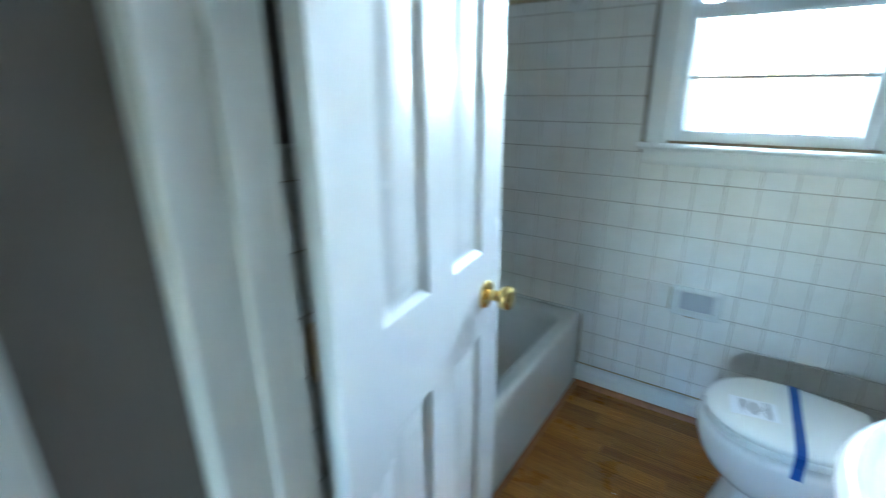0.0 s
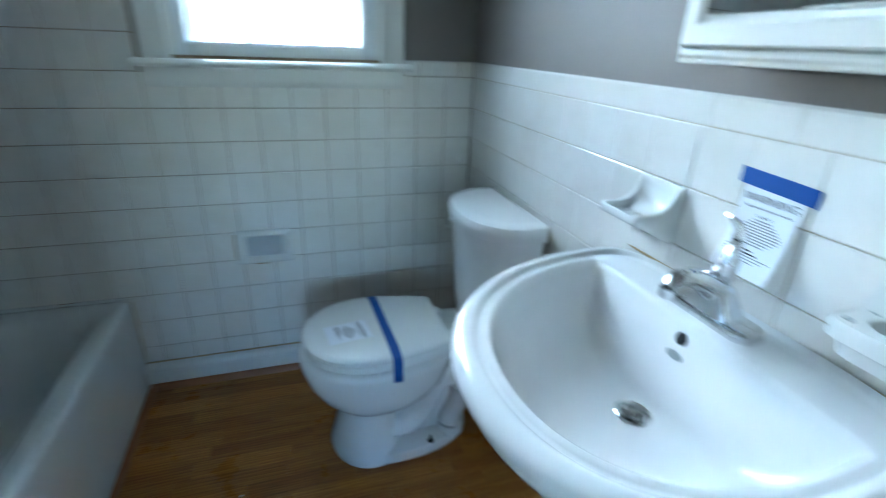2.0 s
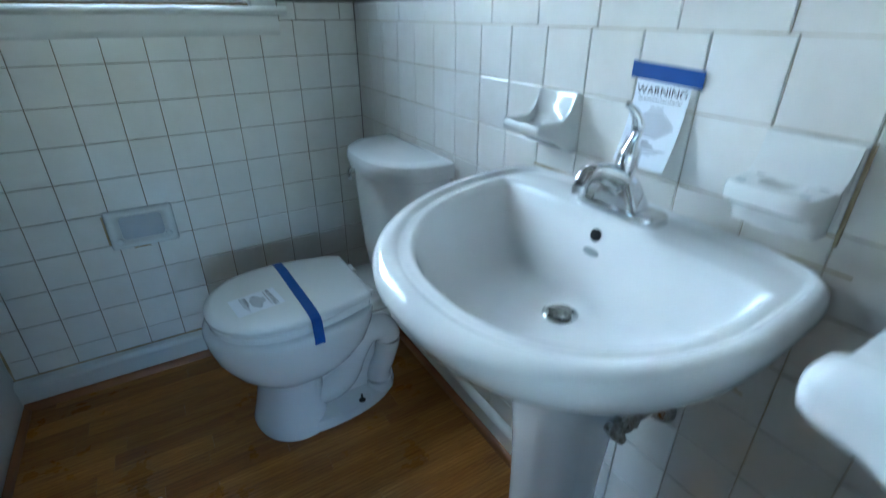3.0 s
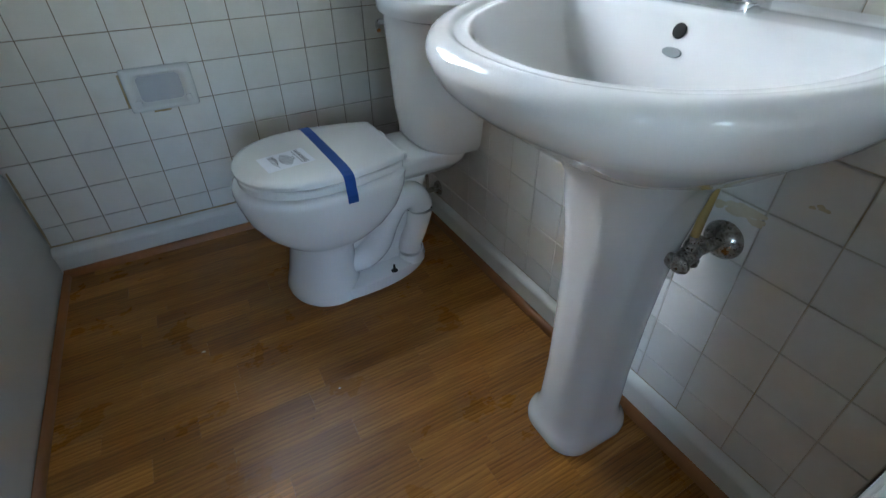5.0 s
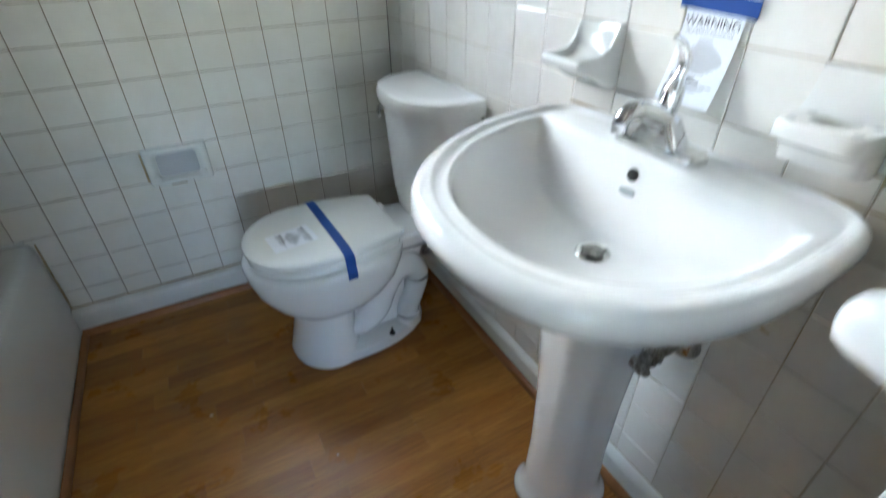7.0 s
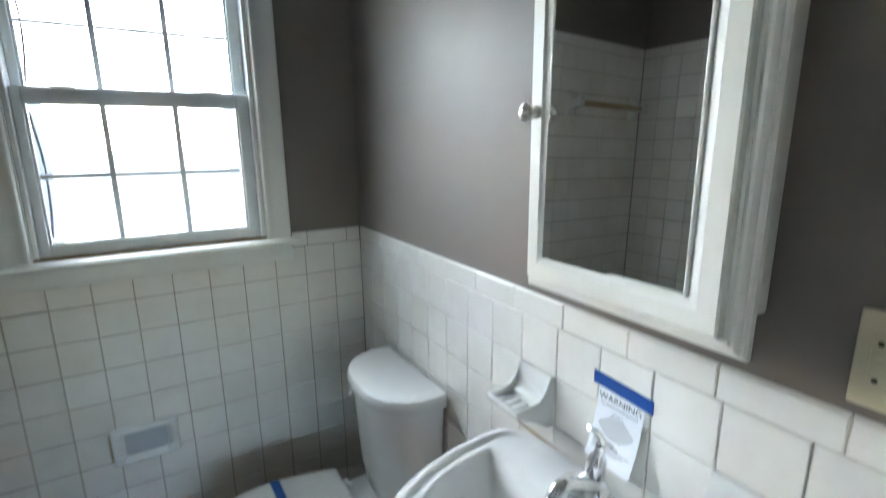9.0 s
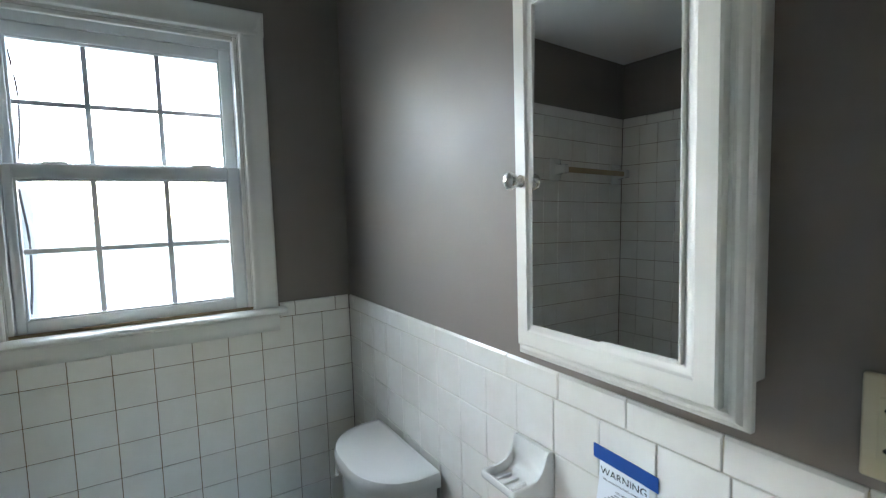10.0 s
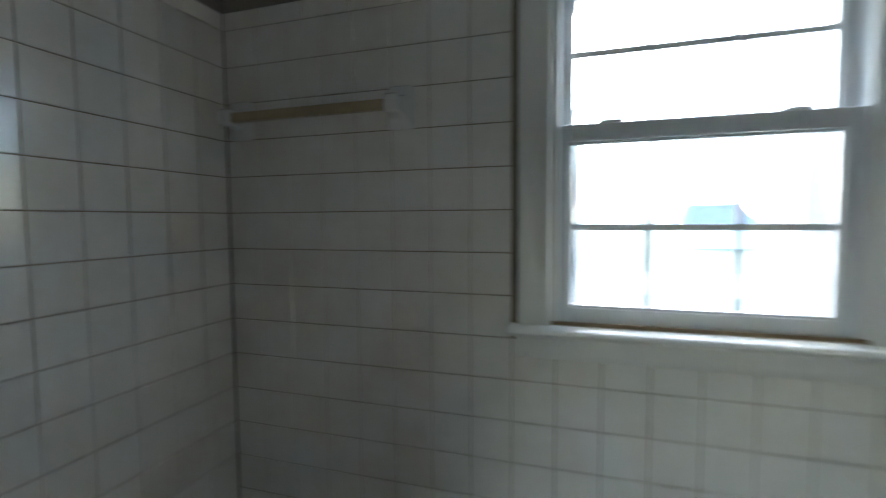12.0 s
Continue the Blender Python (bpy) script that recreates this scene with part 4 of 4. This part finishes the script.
def tumbler_holder():
    y0, y1 = -1.533, -1.424
    s = thing("tumbler_holder", "white ceramic tumbler and toothbrush holder with yellowed caulk", "holder", (0, -1.478, 0.95))
    back = [[(d, y0 + i, 0.936 + i), (d, y1 - i, 0.936 + i), (d, y1 - i, 1.045 - i), (d, y0 + i, 1.045 - i)] for i, d in ((0, 0.002), (0, -0.009), (0.003, -0.013))]
    part("backplate", loft(back), CERAMIC, s, "", 30)
    yc = (y0 + y1) / 2
    n = 32
    outer, inner = [], []
    for k in range(n):
        a = 2 * math.pi * k / n
        c, q = math.cos(a), math.sin(a)
        ex = 0.045 * math.copysign(abs(c) ** 0.4, c)
        ey = 0.0525 * math.copysign(abs(q) ** 0.4, q)
        outer.append((-0.053 + ex, yc + ey))
        inner.append((-0.053 + 0.024 * c, yc + 0.026 * q))
    rings = [[(x * 0.60 - 0.003, yc + (y - yc) * 0.95, 0.937) for x, y in outer], [(x * 0.66 - 0.003, yc + (y - yc) * 0.97, 0.955) for x, y in outer], [(x * 0.80 - 0.002, yc + (y - yc) * 0.98, 0.964) for x, y in outer], [(x, y, 0.972) for x, y in outer], [(x, y, 0.988) for x, y in outer], [(-0.053 + (x + 0.053) * 0.95, yc + (y - yc) * 0.95, 0.993) for x, y in outer], [(x, y, 0.993) for x, y in inner], [(-0.053 + (x + 0.053) * 0.9, yc + (y - yc) * 0.9, 0.988) for x, y in inner], [(-0.053 + (x + 0.053) * 0.85, yc + (y - yc) * 0.85, 0.965) for x, y in inner]]
    part("shelf", loft(rings), CERAMIC, s, "", 45)
    cove = [[(d, y0 + 0.002, z), (d, y1 - 0.002, z), (-0.004, y1 - 0.002, z), (-0.004, y0 + 0.002, z)] for d, z in ((-0.014, 1.042), (-0.018, 1.020), (-0.024, 1.004), (-0.036, 0.991))]
    part("cove", loft(cove), CERAMIC, s, "", 50)
    # No holes are cut here: grey discs carry their shade as colour.
    for dx, dy in ((-0.026, -0.036), (-0.026, 0.036), (0.022, 0.036), (0.022, -0.036)):
        part("brush_hole", moved(lathe([(0, 0.0006), (0.0055, 0.0006), (0.0065, -0.002), (0, -0.002)], 14), Matrix.Translation((-0.053 + dx, yc + dy, 0.9935))), BADGE_HOLE_GREY, s, "flat grey disc, its colour standing in for a hole's shade", 40)
    part("caulk", box(-0.006, 0.003, y0 - 0.004, y0 - 0.0002, 0.92, 1.047, 0.001), CAULK, s, "yellowed caulk line")
    part("caulk", box(-0.006, 0.003, y0 - 0.004, y1, 0.9315, 0.9358, 0.001), CAULK, s, "yellowed caulk line")


tumbler_holder()


def recessed_dish():
    s = thing("recessed_holder", "white ceramic recessed paper holder with stained caulk in the tiled wall", "paper holder", (-0.797, 0, 0.55))
    cx, cz = -0.797, 0.549

    def rr(hx, hz, r, y):
        return [(x, y, z) for x, z, _ in rrect(cx, cz, hx, hz, r, 0)]
    rings = [rr(0.096, 0.064, 0.006, 0.002), rr(0.097, 0.065, 0.008, -0.010), rr(0.094, 0.062, 0.010, -0.019), rr(0.086, 0.056, 0.014, -0.024), rr(0.080, 0.051, 0.016, -0.024), rr(0.072, 0.046, 0.018, -0.019), rr(0.064, 0.041, 0.016, -0.006), rr(0.060, 0.038, 0.014, -0.0025)]
    part("body", loft(rings), CERAMIC, s, "", 50)
    # Panel is nearly flush; its grey paints in the shade of a deeper recess.
    part("back_panel", loft([rr(0.062, 0.040, 0.014, -0.0022), rr(0.0605, 0.0385, 0.014, -0.0042)]), RECESS_SHADE, s, "shallow back panel, the recess's shade put into its grey", 40)
    for x in (cx - 0.071, cx + 0.071):
        part("roller_post", moved(lathe([(0, 0), (0.010, 0), (0.010, 0.006), (0.006, 0.009), (0, 0.01)], 14), Matrix.Translation((x, -0.020, cz - 0.035)) @ Matrix.Rotation(radians(90), 4, "X")), CERAMIC, s, "", 40)
    part("caulk", box(cx - 0.04, cx + 0.01, -0.004, 0.003, cz - 0.073, cz - 0.0655, 0.001), CAULK, s, "brown stained caulk")
    part("caulk", box(cx - 0.104, cx - 0.0975, -0.003, 0.003, cz - 0.05, cz + 0.05, 0.001), CAULK, s, "brown stained caulk")


recessed_dish()


def towel_bar_tub():
    s = thing("towel_bar", "yellowed towel bar on ceramic posts over the bathtub", "towel bar", (-1.66, 0, 1.755))
    for x in (-1.912, -1.392):
        post = []
        for y, hx, hz in ((0.003, 0.040, 0.058), (-0.007, 0.040, 0.058), (-0.012, 0.036, 0.054), (-0.022, 0.022, 0.030), (-0.05, 0.018, 0.022), (-0.075, 0.019, 0.023), (-0.082, 0.014, 0.018)):
            post.append([(px, y, pz) for px, pz, _ in rrect(x, 1.757, hx, hz, min(hx, hz) * 0.35, 0, 5)])
        part("post", loft(post), CERAMIC, s, "cloudy ceramic post", 45)
    part("bar", box(-1.900, -1.404, -0.070, -0.046, 1.742, 1.770, 0.005, 3), OLDBAR, s, "yellowed brown plastic bar", 40)


towel_bar_tub()


def towel_bar_south():
    s = thing("towel_bar", "white ceramic post with a square white towel bar by the doorway", "towel bar", (-0.372, FRONT, 0.975))
    for x in (-0.372, -0.05):
        rings = []
        for y, r in ((FRONT - 0.026, 0.042), (FRONT - 0.008, 0.042), (FRONT + 0.002, 0.034), (FRONT + 0.02, 0.027), (FRONT + 0.038, 0.024), (FRONT + 0.052, 0.022), (FRONT + 0.062, 0.017), (FRONT + 0.067, 0.008)):
            rings.append([(px, y, pz) for px, pz, _ in rrect(x, 0.975, r, r, r * 0.75, 0, 6)])
        part("post", loft(rings), PORCELAIN, s, "", 50)
    part("bar", box(-0.362, -0.06, FRONT + 0.030, FRONT + 0.058, 0.958, 0.986, 0.002), PORCELAIN, s, "square white bar", 40)


towel_bar_south()

# ---- medicine cabinet ----


def mitred_frame(y0, y1, z0, z1, prof):
    """A rectangular frame facing -x, its moulding given as (inset, x) from the outer edge inwards."""
    return loft([[(d, y0 + i, z0 + i), (d, y1 - i, z0 + i), (d, y1 - i, z1 - i), (d, y0 + i, z1 - i)] for i, d in prof], (False, False))


def cabinet():
    c = thing("medicine_cabinet", "cream painted medicine cabinet with a mirror door on the wall", "cabinet", (0, -1.272, 1.25))
    part("body", box(-0.052, 0.009, -1.458, -1.088, 1.298, 1.875, 0.003), TRIM, c, "", 40)
    part("face_frame", mitred_frame(-1.474, -1.072, 1.252, 1.925, [(0.030, -0.051), (0, -0.051), (0, -0.060), (0.003, -0.0635), (0.007, -0.064), (0.0085, -0.068), (0.012, -0.0715), (0.016, -0.0725), (0.020, -0.071), (0.0225, -0.067), (0.030, -0.066)]), TRIM, c, "", 28)
    d = part("door", box(-0.068, -0.0642, -1.44, -1.10, 1.285, 1.89, 0.001), TRIM, c)
    part("door_frame", mitred_frame(-1.446, -1.090, 1.276, 1.905, [(0, -0.066), (0, -0.0795), (0.003, -0.0825), (0.028, -0.083), (0.0305, -0.0815), (0.033, -0.0795), (0.038, -0.0785), (0.0425, -0.0765), (0.0455, -0.0735), (0.0465, -0.070)]), TRIM, d, "cream painted mitred door frame", 28)
    for y0, y1, z0, z1 in ((-1.4005, -1.396, 1.318, 1.859), (-1.136, -1.1315, 1.318, 1.859), (-1.396, -1.136, 1.318, 1.3225), (-1.396, -1.136, 1.8545, 1.859)):
        part("glazing_bead", box(-0.080, -0.070, y0, y1, z0, z1, 0.0015), TRIM, d, "", 40)
    part("mirror", moved(box(-0.0012, 0.0012, -0.1335, 0.1335, -0.2695, 0.2695), pose(-0.0748, -1.266, 1.5885, 0, 0.9, 1.5)), MIRROR, d, "silvered mirror glass")
    k = moved(lathe([(0, 0), (0.011, 0), (0.011, 0.003), (0.006, 0.006), (0.006, 0.012), (0.012, 0.017), (0.0155, 0.024), (0.014, 0.031), (0.008, 0.035), (0, 0.036)], 22), Matrix.Translation((-0.0815, -1.107, 1.568)) @ Matrix.Rotation(radians(-90), 4, "Y"))
    part("knob", k, NICKEL, d, "satin nickel knob", 40)


cabinet()


def outlet():
    o = thing("wall_outlet", "almond plastic outlet plate on the taupe wall", "outlet", (0.004, -1.592, 1.28))
    part("plate", box(-0.001, 0.0085, -1.632, -1.554, 1.223, 1.337, 0.0035, 3), ALMOND, o, "", 40)
    r = part("receptacle", box(-0.0035, 0.002, -1.612, -1.569, 1.246, 1.314, 0.0015, 2), ALMOND, o, "almond rectangular receptacle insert", 40)
    # Slots are raised black pieces; the openings' shade is painted on.
    for z in (1.258, 1.301):
        part("slot", moved(lathe([(0, 0), (0.0030, 0), (0.0030, 0.0006), (0, 0.0006)], 12), Matrix.Translation((-0.0034, -1.577, z)) @ Matrix.Rotation(radians(-90), 4, "Y")), DARK, r)
        for dz in (-0.006, 0.006):
            part("slot", box(-0.0041, -0.0032, -1.597, -1.588, z + dz - 0.0013, z + dz + 0.0013), DARK, r)
    for y in (-1.597, -1.580):
        part("test_button", box(-0.0050, 0.001, y - 0.006, y + 0.006, 1.2755, 1.2845, 0.001), ALMOND, o)
    for z in (1.236, 1.324):
        part("screw", moved(lathe([(0, 0), (0.0032, 0), (0.0026, 0.0012), (0, 0.0014)], 12), Matrix.Translation((-0.0008, -1.5905, z)) @ Matrix.Rotation(radians(-90), 4, "Y")), ALMOND, o)


outlet()

# notice taped to the tile over the faucet
wall_tape = thing("masking_tape", "strip of blue masking tape holding a notice to the tile", "tape", (0, -1.26, 1.10), "blue tape strips")
part("tape", ribbon([(-0.003, -1.196, 1.098), (-0.0026, -1.23, 1.096), (-0.0026, -1.28, 1.0935), (-0.003, -1.320, 1.091)], 0.0125, 0.0006, (0, 0, 1)), BLUETAPE, wall_tape)
notice("warning_notice", 0.096, 0.15, Matrix.Translation((-0.0006, -1.256, 1.030)) @ Matrix(((0, 0, -1, 0), (-1, 0, 0, 0), (0, 1, 0, 0), (0, 0, 0, 1))), "white printed winterizing notice taped to the wall tile", (0, -1.256, 1.03), 0.03, 0.255)

# ---- stains, caulk lines and specks ----


def splat(centre, ru, rv, u, v, n, seed, thick=0.0006):
    """A thin uneven blot lying on a surface; u and v span it, n points off it."""
    rnd = random.Random(seed)
    ph = [rnd.uniform(0, 6.28) for _ in range(4)]
    cen, u, v, n = Vector(centre), Vector(u), Vector(v), Vector(n)
    rings = []
    for k, off in ((1.0, -0.0002), (1.0, thick * 0.5), (0.9, thick), (0.5, thick)):
        ring = []
        for i in range(30):
            t = 2 * math.pi * i / 30
            w = k * (1 + 0.22 * math.sin(2 * t + ph[0]) + 0.16 * math.sin(3 * t + ph[1]) + 0.10 * math.sin(5 * t + ph[2]) + 0.06 * math.sin(9 * t + ph[3]))
            ring.append(cen + u * (ru * w * math.cos(t)) + v * (rv * w * math.sin(t)) + n * off)
        rings.append(ring)
    return loft(rings, (False, True))


GLUE = grout_material("dried_yellow_glue", (0.52, 0.42, 0.24), (0.68, 0.61, 0.46))
for k, (cen, ru, rv) in enumerate((((0.0, -1.388, 0.592), 0.030, 0.013), ((0.0, -1.416, 0.583), 0.012, 0.008), ((0.0, -1.350, 0.586), 0.012, 0.007), ((0.0, -1.489, 0.648), 0.009, 0.004), ((0.0, -1.476, 0.644), 0.004, 0.003))):
    g = thing("glue_stain", "dried yellow-brown glue residue on the white wall tile", "stain", cen, "glue stains")
    part("residue", splat(cen, ru, rv, (0, 1, 0), (0, 0, 1), (-1, 0, 0), 40 + k), GLUE, g)
for k, (cen, ru) in enumerate((((-0.905, -0.62, 0.0), 0.0045), ((-0.615, -0.925, 0.0), 0.003), ((-0.70, -0.98, 0.0), 0.0022), ((-1.02, -0.86, 0.0), 0.0022), ((-0.52, -1.20, 0.0), 0.0024))):
    g = thing("paint_chip", "tiny pale paint chip lying on the oak floor", "paint chip", cen, "paint chips")
    part("flake", splat(cen, ru, ru * 0.6, (1, 0, 0), (0, 1, 0), (0, 0, 1), 60 + k, 0.0009), TRIM if k < 2 else INK, g)


def caulk_line(name, p0, p1, rad, seed, mat=CAULK):
    rnd = random.Random(seed)
    p0, p1 = Vector(p0), Vector(p1)
    num = max(6, int((p1 - p0).length / 0.03))
    pts = [p0.lerp(p1, i / num) for i in range(num + 1)]
    return tagged(part(name, tube(pts, [rad * rnd.uniform(0.55, 1.25) for _ in pts], 8, 2), mat, None, "", 60), "uneven aged caulk line", "caulk", "", "structure")


caulk_line("caulk_baseboard", (APRON + 0.004, -0.004, 0.1015), (-0.05, -0.004, 0.1015), 0.0034, 1)
caulk_line("caulk_tub_corner", (APRON + 0.003, -0.005, 0.02), (APRON + 0.003, -0.005, 0.372), 0.0034, 2)
caulk_line("caulk_tub_rim", (APRON - 0.02, -0.006, 0.3865), (WEST + 0.01, -0.006, 0.3865), 0.0075, 3, TUBWHITE)
caulk_line("caulk_sink_back", (-0.004, SY - 0.29, 0.889), (-0.004, SY + 0.29, 0.889), 0.0022, 4)

# ---- outdoors ----
LAWN = painted("dry_pale_grass", (0.27, 0.28, 0.18), 0.9, 0.2, 0.4, 3.0, 0.5)
DRIVE = painted("pale_concrete_drive", (0.5, 0.49, 0.47), 0.85, 0.2, 0.2, 12.0, 0.3)
SIDING = painted("pale_siding", (0.7, 0.71, 0.72), 0.7, 0.3, 0.1, 2.0, 0.2)
ROOF = painted("grey_shingle", (0.20, 0.215, 0.235), 0.9, 0.2, 0.3, 6.0, 0.4)
LEAF = painted("dull_green_leaf", (0.055, 0.075, 0.045), 0.7, 0.3, 0.4, 8.0, 0.3)
ground = tagged(part("ground", box(-900, 900, -900, 1500, -0.95, -0.7), LAWN), "pale lawn outside the window", "lawn", "", "structure")
foundation = tagged(part("foundation", box(-3.7, 0.2, -5.3, 0.24, -0.75, -0.121), DRIVE), "plain concrete foundation under the house", "foundation", "", "structure")
drive = tagged(part("pavement", box(-30, 30, 13, 19, -0.72, -0.69), DRIVE), "pale concrete road beyond the lawn", "road", "", "structure")


def far_house():
    h = thing("house", "pale house with a low grey roof far across the road", "house", (7, 37, -0.7))
    part("wall", box(4.9, 9.1, 35.2, 39, -0.7, 1.0), SIDING, h)
    rf = loft([[(4.6, 34.8, 0.95), (4.6, 39.4, 0.95), (5.3, 37.6, 2.35), (5.3, 36.6, 2.35)], [(9.4, 34.8, 0.95), (9.4, 39.4, 0.95), (8.7, 37.6, 2.35), (8.7, 36.6, 2.35)]])
    part("roof", rf, ROOF, h)
    part("chimney", box(8.2, 8.6, 36.8, 37.3, 2.2, 2.8), SIDING, h)


far_house()

# ---- floor strips, last of all the tiles ----


def strip_mesh():
    bm = box(-0.5, 0.5, -0.5, 0.5, -0.5, 0.5)
    me = bpy.data.meshes.new("floor_strip")
    bm.to_mesh(me)
    bm.free()
    me.materials.append(FLOOR)
    return me


STRIP = strip_mesh()
rng = random.Random(11)
rest = bmesh.new()
y = -0.012
while y > -5.15:
    y1 = y - 0.0634
    x = 0.0 + rng.uniform(0.02, 0.3)
    while x > APRON - 0.06 if y > -1.53 else x > (-2.08 if y > -1.8 else -3.58):
        ln = rng.choice((0.30, 0.36, 0.42, 0.50, 0.33))
        a, b = max(x - ln, APRON - 0.002 if y > -1.53 else (-2.1 if y > -1.8 else -3.6)), min(x, -0.001 if y > FRONT - 0.15 else 0.1)
        if b - a > 0.01:
            if y > -1.95 and not (y < -1.5 and a < -1.25):
                ob = new("floor_strip", STRIP)
                ob.matrix_basis = Matrix.LocRotScale(((a + b) / 2, (y + y1) / 2, -0.004), None, (b - a - 0.0003, 0.0634 - 0.0003, 0.008))
                ob.parent = floor
            else:
                box(a, b - 0.0007, y1, y - 0.0006, -0.008, 0.0, bm=rest)
        x -= ln
    y = y1
hall_strips = part("floor_strips", rest, FLOOR, floor)
hall_strips["kind"] = "stuff"


def tile_mesh(w, h, name, nose=False):
    """A pillowed wall tile that faces -y, its back at y 0.006."""
    e = 0.0018
    rings = [[(-w / 2, 0.007, -h / 2), (w / 2, 0.007, -h / 2), (w / 2, 0.007, h / 2), (-w / 2, 0.007, h / 2)], [(-w / 2, 0.0010, -h / 2), (w / 2, 0.0010, -h / 2), (w / 2, 0.0010 if not nose else 0.004, h / 2), (-w / 2, 0.0010 if not nose else 0.004, h / 2)], [(-w / 2 + e, 0, -h / 2 + e), (w / 2 - e, 0, -h / 2 + e), (w / 2 - e, 0, h / 2 - (e if not nose else 0.005)), (-w / 2 + e, 0, h / 2 - (e if not nose else 0.005))]]
    bm = loft(rings)
    me = bpy.data.meshes.new(name)
    for f in bm.faces:
        f.smooth = True
    bm.normal_update()
    for ed in bm.edges:
        ed.smooth = len(ed.link_faces) == 2 and ed.calc_face_angle(0) < radians(20)
    bm.to_mesh(me)
    bm.free()
    me.materials.append(TILE)
    return me


GAP = 0.0024
SQUARE = tile_mesh(PITCH - GAP, PITCH - GAP, "tile")
CAP = tile_mesh(0.152 - 0.002, CAPTOP - CAPLINE - 0.002, "cap_tile", True)
WALLTURN = {"north": 0.0, "east": -90.0, "west": 90.0}


def set_tile(mesh, side, along, z, parent, face, sx=1.0, sz=1.0, name="tile"):
    ob = new(name, mesh)
    jig = rng.uniform(-0.0004, 0.0004)
    tilt = (rng.uniform(-0.07, 0.07), 0, WALLTURN[side] + rng.uniform(-0.07, 0.07))
    loc = {"north": (along, face + jig, z), "east": (face + jig, along, z), "west": (face - jig, along, z)}[side]
    ob.matrix_basis = Matrix.LocRotScale(loc, Euler([radians(a) for a in tilt]), (sx, 1, sz))
    ob.parent = parent
    return ob


def grout(name, bm, mat, parent):
    return part(name, bm, mat, parent, "stained grout between the tiles")


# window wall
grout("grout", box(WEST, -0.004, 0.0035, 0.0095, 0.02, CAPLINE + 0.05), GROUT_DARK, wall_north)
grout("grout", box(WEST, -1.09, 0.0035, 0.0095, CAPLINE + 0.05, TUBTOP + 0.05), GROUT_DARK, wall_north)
LOW = 0.099
LOWN = 0.1025
BOT = CAPLINE - 9 * PITCH
for k in range(18):
    x = -PITCH * (k + 0.5)
    x0 = x - PITCH / 2
    for j in range(-8, 10):
        z = CAPLINE - PITCH * (j + 0.5)
        if j < 0 and k < 10:
            continue
        if x0 < APRON - 0.12 and z < 0.36:
            continue
        if j == 9:
            hgt = BOT - LOWN
            set_tile(SQUARE, "north", x, LOWN + hgt / 2, wall_north, 0.0, 1, (hgt - GAP) / (PITCH - GAP))
        else:
            set_tile(SQUARE, "north", x, z, wall_north, 0.0)
for i in range(3):
    a, b = -0.055 - 0.152 * (i - 1), -0.055 - 0.152 * i
    a, b = min(a, -0.002), max(b, -0.262)
    if a - b > 0.02:
        set_tile(CAP, "north", (a + b) / 2, (CAPLINE + CAPTOP) / 2, wall_north, 0.0, (a - b - 0.002) / 0.150, 1, "cap_tile")
for i in range(6):
    a, b = -1.092 - 0.152 * i, max(-1.092 - 0.152 * (i + 1), WEST)
    if a - b > 0.02:
        set_tile(CAP, "north", (a + b) / 2, TUBTOP + 0.027, wall_north, 0.0, (a - b - 0.002) / 0.150, 1, "cap_tile")

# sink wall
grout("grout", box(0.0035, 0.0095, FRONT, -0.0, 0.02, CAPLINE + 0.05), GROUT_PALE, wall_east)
for k in range(16):
    y = -PITCH * (k + 0.5)
    if y - PITCH / 2 < FRONT - 0.001:
        wid = (y + PITCH / 2) - FRONT
    else:
        wid = PITCH
    for j in range(10):
        z = CAPLINE - PITCH * (j + 0.5)
        yy = y + PITCH / 2 - wid / 2
        if j == 9:
            hgt = BOT - LOW
            set_tile(SQUARE, "east", yy, LOW + hgt / 2, wall_east, 0.0, (wid - GAP) / (PITCH - GAP), (hgt - GAP) / (PITCH - GAP))
        else:
            set_tile(SQUARE, "east", yy, z, wall_east, 0.0, (wid - GAP) / (PITCH - GAP))
for i in range(13):
    a, b = 0.109 - 0.152 * i, 0.109 - 0.152 * (i + 1)
    a, b = min(a, -0.002), max(b, FRONT)
    if a - b > 0.02:
        set_tile(CAP, "east", (a + b) / 2, (CAPLINE + CAPTOP) / 2, wall_east, 0.0, (a - b - 0.002) / 0.150, 1, "cap_tile")

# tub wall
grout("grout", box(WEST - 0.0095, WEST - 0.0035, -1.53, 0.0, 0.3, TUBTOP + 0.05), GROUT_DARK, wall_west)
for k in range(14):
    y = -PITCH * (k + 0.5)
    for j in range(-8, 8):
        z = CAPLINE - PITCH * (j + 0.5)
        if z > 0.36:
            set_tile(SQUARE, "west", y, z, wall_west, WEST)
for i in range(10):
    a, b = -0.152 * i, max(-0.152 * (i + 1), -1.53)
    set_tile(CAP, "west", (a + b) / 2, TUBTOP + 0.027, wall_west, WEST, (a - b - 0.002) / 0.150, 1, "cap_tile")

# tiled end of the short wall at the tub's foot
WTOP = 1.29
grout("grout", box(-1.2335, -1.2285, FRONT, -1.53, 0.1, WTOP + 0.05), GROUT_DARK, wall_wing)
for k in range(2):
    for j in range(11):
        wid = 0.095
        set_tile(SQUARE, "west", -1.53 - wid * (k + 0.5), WTOP - PITCH * (j + 0.5), wall_wing, -1.225, (wid - GAP) / (PITCH - GAP))
set_tile(CAP, "west", -1.606, WTOP + 0.027, wall_wing, -1.225, 1, 1, "cap_tile")
